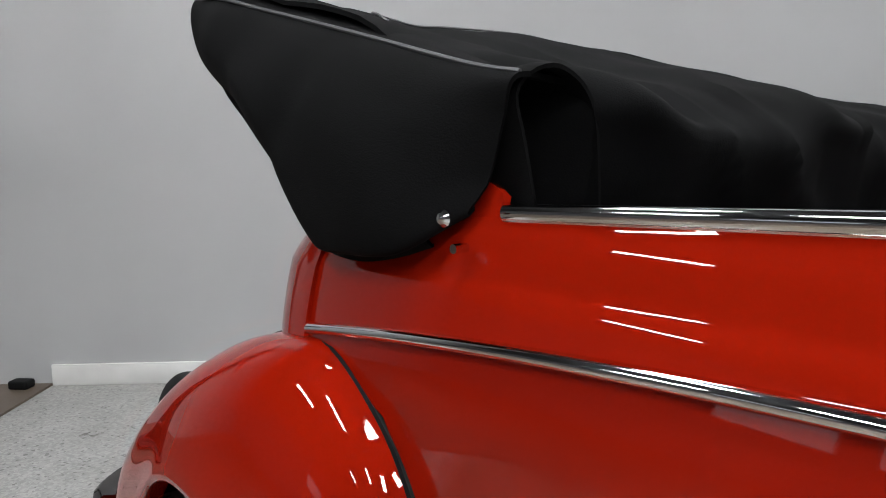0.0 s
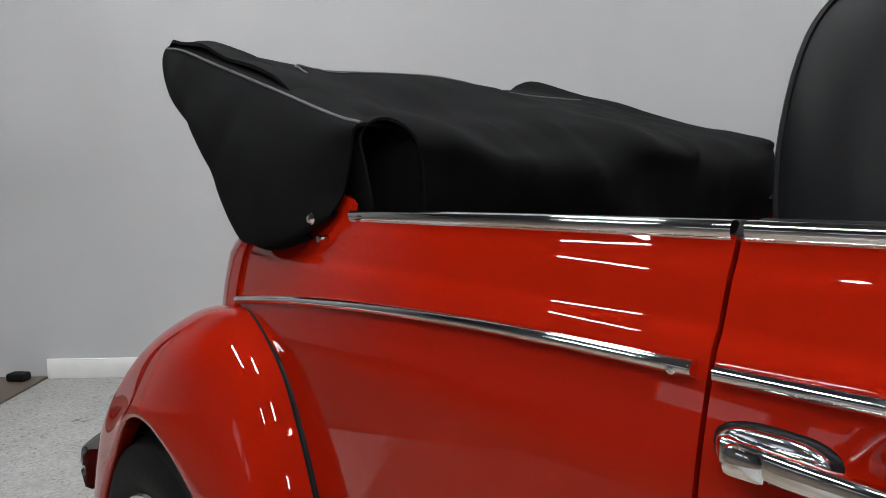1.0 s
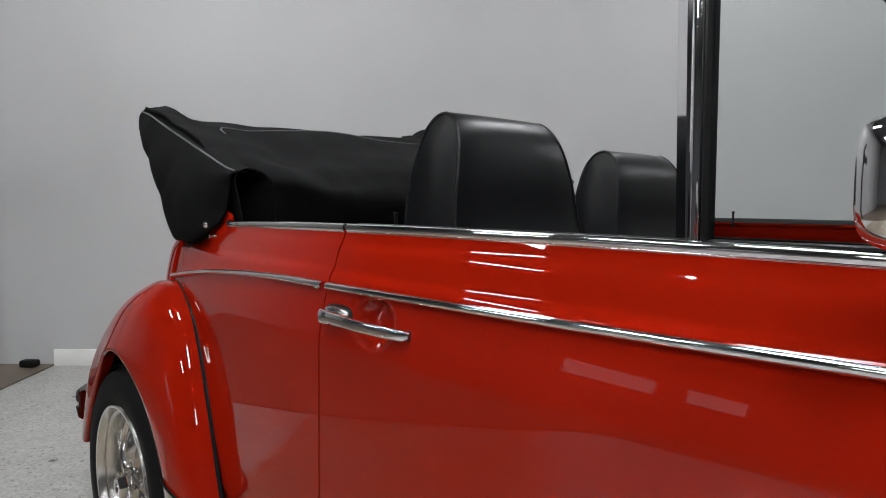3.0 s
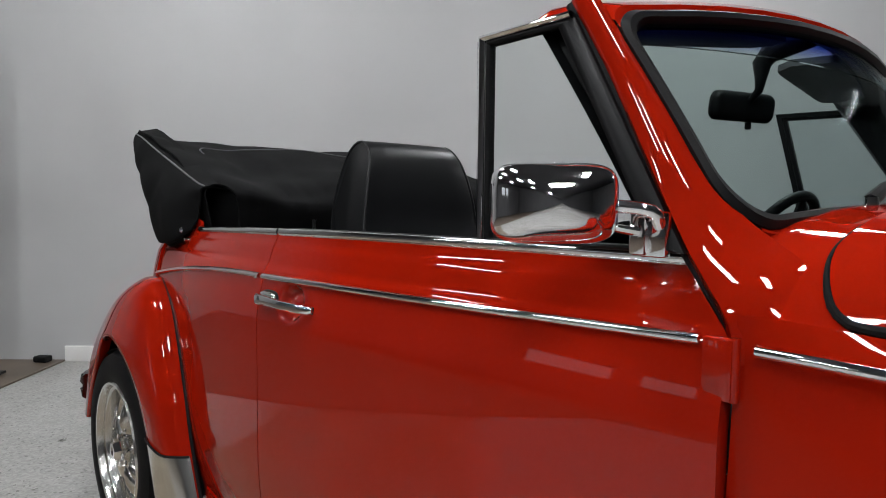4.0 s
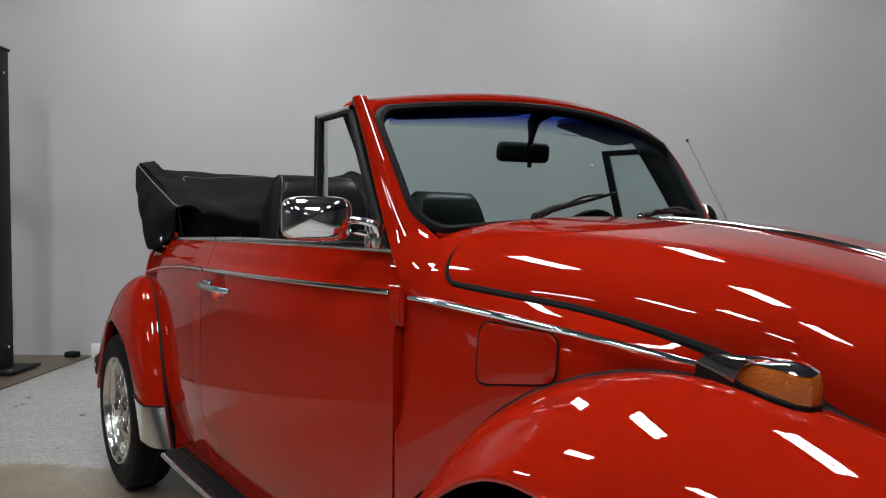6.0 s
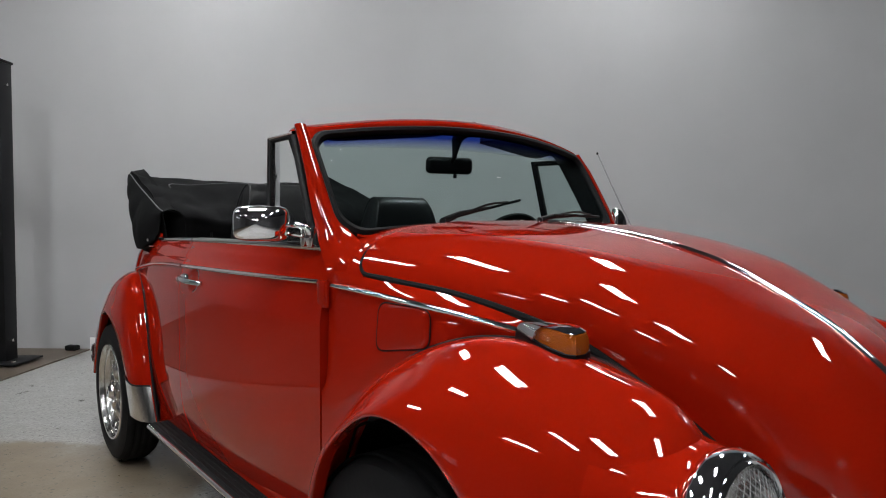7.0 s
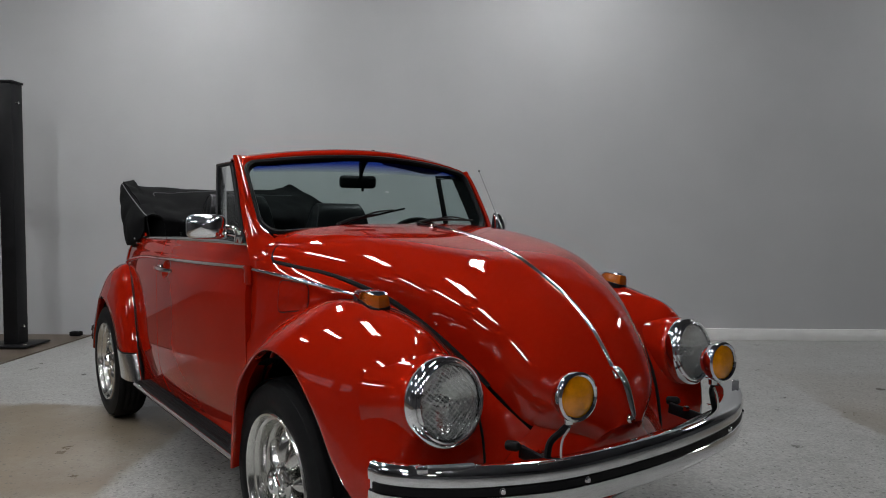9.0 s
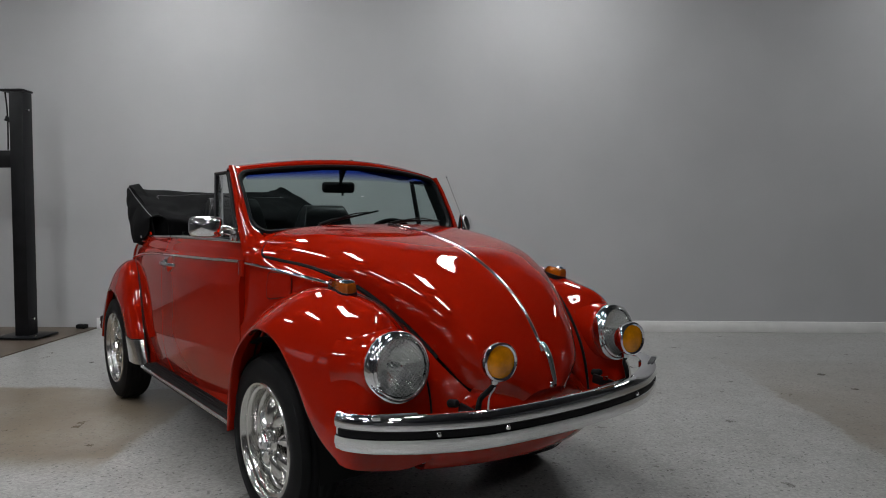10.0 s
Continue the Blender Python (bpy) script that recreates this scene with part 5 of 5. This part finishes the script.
# dashboard
bm = bmesh.new()
rows = []
for x, z in ((0.80, 1.150), (0.74, 1.150), (0.66, 1.145), (0.625, 1.125), (0.62, 1.08), (0.64, 0.92), (0.70, 0.86)):
    rows.append([(x - 0.03 * (y / 0.56) ** 2, y, z - 0.008 * (y / 0.56) ** 2) for y in np.linspace(-0.575, 0.575, 7)])
add_grid(bm, loft(rows, 20, 24))
part("dashboard", bm, VINYL, car, "black padded dashboard", solid=0.01)
# steering wheel
bm = bmesh.new()
m = pose(0.43, 0.33, 1.02, 0, -62, 0)
pts = [m @ Vector((0.19 * math.cos(a), 0.19 * math.sin(a), 0)) for a in np.linspace(0, math.tau, 48)]
add_tube(bm, pts, 0.013, 10, cap=False)
st = part("steering_wheel", bm, PLASTIC, car, "black steering wheel")
bm = bmesh.new()
for a in (0, 120, 240):
    c, s = math.cos(radians(a)), math.sin(radians(a))
    add_tube(bm, [m @ Vector((0, 0, -0.03)), m @ Vector((0.185 * c, 0.185 * s, 0))], 0.009, 8)
add_lathe(bm, [(0.0001, 0.0), (0.04, -0.005), (0.05, -0.04)], m, 20)
part("spokes", bm, PLASTIC, st)


# body corner posts behind the quarter glass
for sgn in (-1, 1):
    bm = bmesh.new()
    g = []
    for u in np.linspace(0, 1, 8):
        x = -0.83 + 0.088 * u
        high = 1.113 - 0.012 * max(0.0, (u - 0.7) / 0.3) ** 1.5
        g.append([Vector((x, -half_width(x, 1.085) + 0.002 + 0.25 * (z - 1.07), z)) for z in np.linspace(1.07, high, 6)])
    add_grid(bm, g if sgn < 0 else flip(g))
    part("corner_post", bm, RED, car, solid=0.01, offset=0)


# ---- folded top under its cover ----
def folded_top():
    # cross sections from the right flap over the stack to the left flap
    bm = bmesh.new()

    def section(y):
        s = abs(y) / 0.6
        dip = 0.012 * math.cos(y * 9) + 0.006 * math.sin(y * 23)
        top = 1.414 - 0.026 * (1 - s * s) * (1 if y < 0.2 else 0.6)
        dip += 0.012 * (y + 0.6)
        dip -= 0.018
        return [(-0.725 - 0.015 * s, y, 1.03), (-0.70 - 0.02 * math.sin(y * 7), y, 1.14), (-0.715 + 0.02 * math.sin(y * 11 + 1), y, 1.205 + dip), (-0.80, y, 1.250 + dip), (-0.98 + 0.01 * math.sin(y * 6), y, 1.30 + dip), (-1.20, y, 1.362 + dip * 0.6), (-1.40, y, top - 0.008), (-1.475, y, top - 0.004), (-1.50, y, top - 0.025), (-1.445, y, 1.28), (-1.33, y, 1.17), (-1.22, y, 1.08)]

    rows = [section(y) for y in (-0.50, -0.36, -0.18, 0.0, 0.18, 0.36, 0.50)]
    end_r = [(-0.85, -0.575, 1.03), (-0.845, -0.58, 1.14), (-0.845, -0.588, 1.18), (-0.865, -0.594, 1.222), (-0.98, -0.596, 1.286), (-1.20, -0.587, 1.358), (-1.40, -0.575, 1.420), (-1.475, -0.565, 1.426), (-1.495, -0.56, 1.398), (-1.42, -0.56, 1.27), (-1.29, -0.56, 1.165), (-1.17, -0.56, 1.075)]
    end_l = [(-0.70, 0.592, 1.03), (-0.69, 0.598, 1.14), (-0.692, 0.60, 1.195), (-0.72, 0.60, 1.232)] + [(x, -y, z + 0.012) for x, y, z in end_r[4:]]
    rows = [end_r] + rows + [end_l]
    g = loft(rows, 60, 60)
    for row in g:
        for p in row:
            w = 0.008 * noise.noise(p * 9) + 0.012 * noise.noise(p * 4.0)
            face = min(1.0, max(0.0, (p.x + 1.25) / 0.3)) * min(1.0, max(0.0, (0.58 - abs(p.y)) / 0.1))
            f = math.sin(21 * p.y + 9 * p.z + 5 * noise.noise(p * 3.0)) * noise.noise(p * 2.3 + Vector((4, 1, 2)))
            crease = abs(math.sin(15 * p.y + 6 * p.z + 4 * noise.noise(p * 2.6 + Vector((1, 7, 3)))))
            w += (0.010 * f + 0.011 * (1 - crease) ** 4) * face
            p += Vector((w, 0, w * 0.6))
    canopy = g
    add_grid(bm, g)
    top = part("folded_top", bm, CANVAS, car, "black canvas cover over the folded top", solid=0.006, offset=0, sharp=80)
    for sgn in (-1, 1):
        # flap over the body side
        bm = bmesh.new()
        upper = [(-1.508, -0.560, 1.412), (-1.38, -0.578, 1.388), (-1.20, -0.593, 1.337), (-0.98, -0.604, 1.273), (-0.80, -0.61, 1.219), (-0.73, -0.611, 1.203)]
        mid1 = [(-1.462, -0.575, 1.316), (-1.35, -0.608, 1.298), (-1.17, -0.632, 1.25), (-0.99, -0.645, 1.205), (-0.82, -0.645, 1.175), (-0.742, -0.617, 1.168)]
        mid2 = [(-1.240, -0.597, 1.190), (-1.185, -0.622, 1.182), (-1.10, -0.648, 1.15), (-0.98, -0.663, 1.125), (-0.84, -0.664, 1.115), (-0.756, -0.627, 1.116)]
        low = [(-1.030, -0.616, 1.088), (-1.020, -0.635, 1.066), (-1.00, -0.652, 1.046), (-0.93, -0.664, 1.044), (-0.84, -0.667, 1.050), (-0.772, -0.638, 1.085)]
        und = [(-1.025, -0.59, 1.094), (-1.015, -0.615, 1.074), (-0.995, -0.635, 1.052), (-0.93, -0.645, 1.05), (-0.85, -0.645, 1.056), (-0.778, -0.622, 1.09)]
        rise = 0.028 if sgn < 0 else 0.0
        tuck = [(x, y + 0.07, z + rise * min(1.0, max(0.0, (-x - 0.84) / 0.25))) for x, y, z in upper]
        g = loft([tuck, upper, mid1, mid2, low, und], 48, 44)
        for row in g:
            for p in row:
                w = 0.008 * noise.noise(p * 8) + 0.012 * noise.noise(p * 3.5 + Vector((2, 5, 1)))
                fold = math.sin(26 * p.x + 11 * p.z) * math.sin(math.pi * min(1.0, max(0.0, (p.z - 1.03) / 0.30)))
                p += Vector((0, -abs(w) - 0.004 * fold, 0))
        add_grid(bm, g if sgn < 0 else flip(g))
        fl = part("side_flap", bm, CANVAS, top, solid=0.005, offset=0, sharp=80)
        bm = bmesh.new()
        pts = [Vector((p[0], (p[1] - 0.004) * -sgn, p[2] + 0.004)) for p in upper]
        add_tube(bm, spline(pts, 40), 0.0026, 6)
        part("piping", bm, PIPING, top, "dark grey piping")
        bm = bmesh.new()
        add_lathe(bm, [(0, 0.005), (0.005, 0.004), (0.008, 0.0)], pose(-0.770, sgn * 0.668, 1.082, 90 * -sgn, 0, 0), 16)
        part("snap_button", bm, CHROME, top, "chrome snap button")
        bm = bmesh.new()
        add_tube(bm, [(-0.766, sgn * 0.645, 1.055), (-0.766, sgn * 0.661, 1.055)], 0.0045, 8)
        part("snap_stud", bm, CHROME, top, "small metal snap stud")
        # soft band under the flap, resting on the body
        bm = bmesh.new()
        band_low = [(-1.112, 1.048), (-1.06, 1.034), (-0.99, 1.028), (-0.93, 1.028), (-0.87, 1.038), (-0.82, 1.052)]
        g = []
        for x, z in [(p.x, p.z) for p in spline([(x, 0, z) for x, z in band_low], 26)]:
            w = half_width(x, z) - 0.022 * max(0, (-x - 1.0) / 0.1)
            g.append([Vector((x, sgn * (w + out), z + up)) for out, up in ((-0.03, 0.05), (0.003, 0.036), (0.010, 0.020), (0.009, 0.006), (0.003, 0.0), (-0.02, 0.002))])
        add_grid(bm, g)
        part("boot_band", bm, CANVAS, top, solid=0.004, offset=0, sharp=80)
        # hollow front corner where the cover folds over the stack
        arch = spline([(0, -0.598, 1.09), (0, -0.606, 1.150), (0, -0.611, 1.190), (0, -0.596, 1.211), (0, -0.572, 1.211), (0, -0.544, 1.198), (0, -0.526, 1.172), (0, -0.519, 1.12), (0, -0.517, 1.07)], 34)
        bm = bmesh.new()
        g = []
        for x, grow in ((-0.714, 1.0), (-0.730, 1.02), (-0.765, 1.0), (-0.82, 0.96), (-0.88, 0.90)):
            g.append([Vector((x - 0.03 * max(0.0, (-p.y - 0.585) / 0.035), sgn * (0.567 + (-p.y - 0.567) * grow), 1.09 + (p.z - 1.09) * grow)) for p in arch])
        add_grid(bm, g)
        part("corner_fold", bm, CANVAS, top, solid=0.004, offset=0, sharp=80)
    bm = bmesh.new()
    pts = []
    for q in spline([(-1.085, -0.475, 0), (-1.125, -0.475, 0), (-1.16, -0.43, 0), (-1.175, -0.3, 0), (-1.18, 0.0, 0), (-1.175, 0.3, 0), (-1.16, 0.46, 0)], 50):
        near = sorted((p for row in canopy for p in row if p.z > 1.24), key=lambda p: (p.x - q.x) ** 2 + (p.y - q.y) ** 2)[:4]
        pts.append(Vector((q.x, q.y, sum(p.z for p in near) / 4 + 0.005)))
    pts = [(pts[max(i - 1, 0)] + p + pts[min(i + 1, 49)]) / 3 for i, p in enumerate(pts)]
    add_tube(bm, pts, 0.0019, 6)
    part("top_piping", bm, PIPING, top, "dark grey piping")
    return top


folded_top()
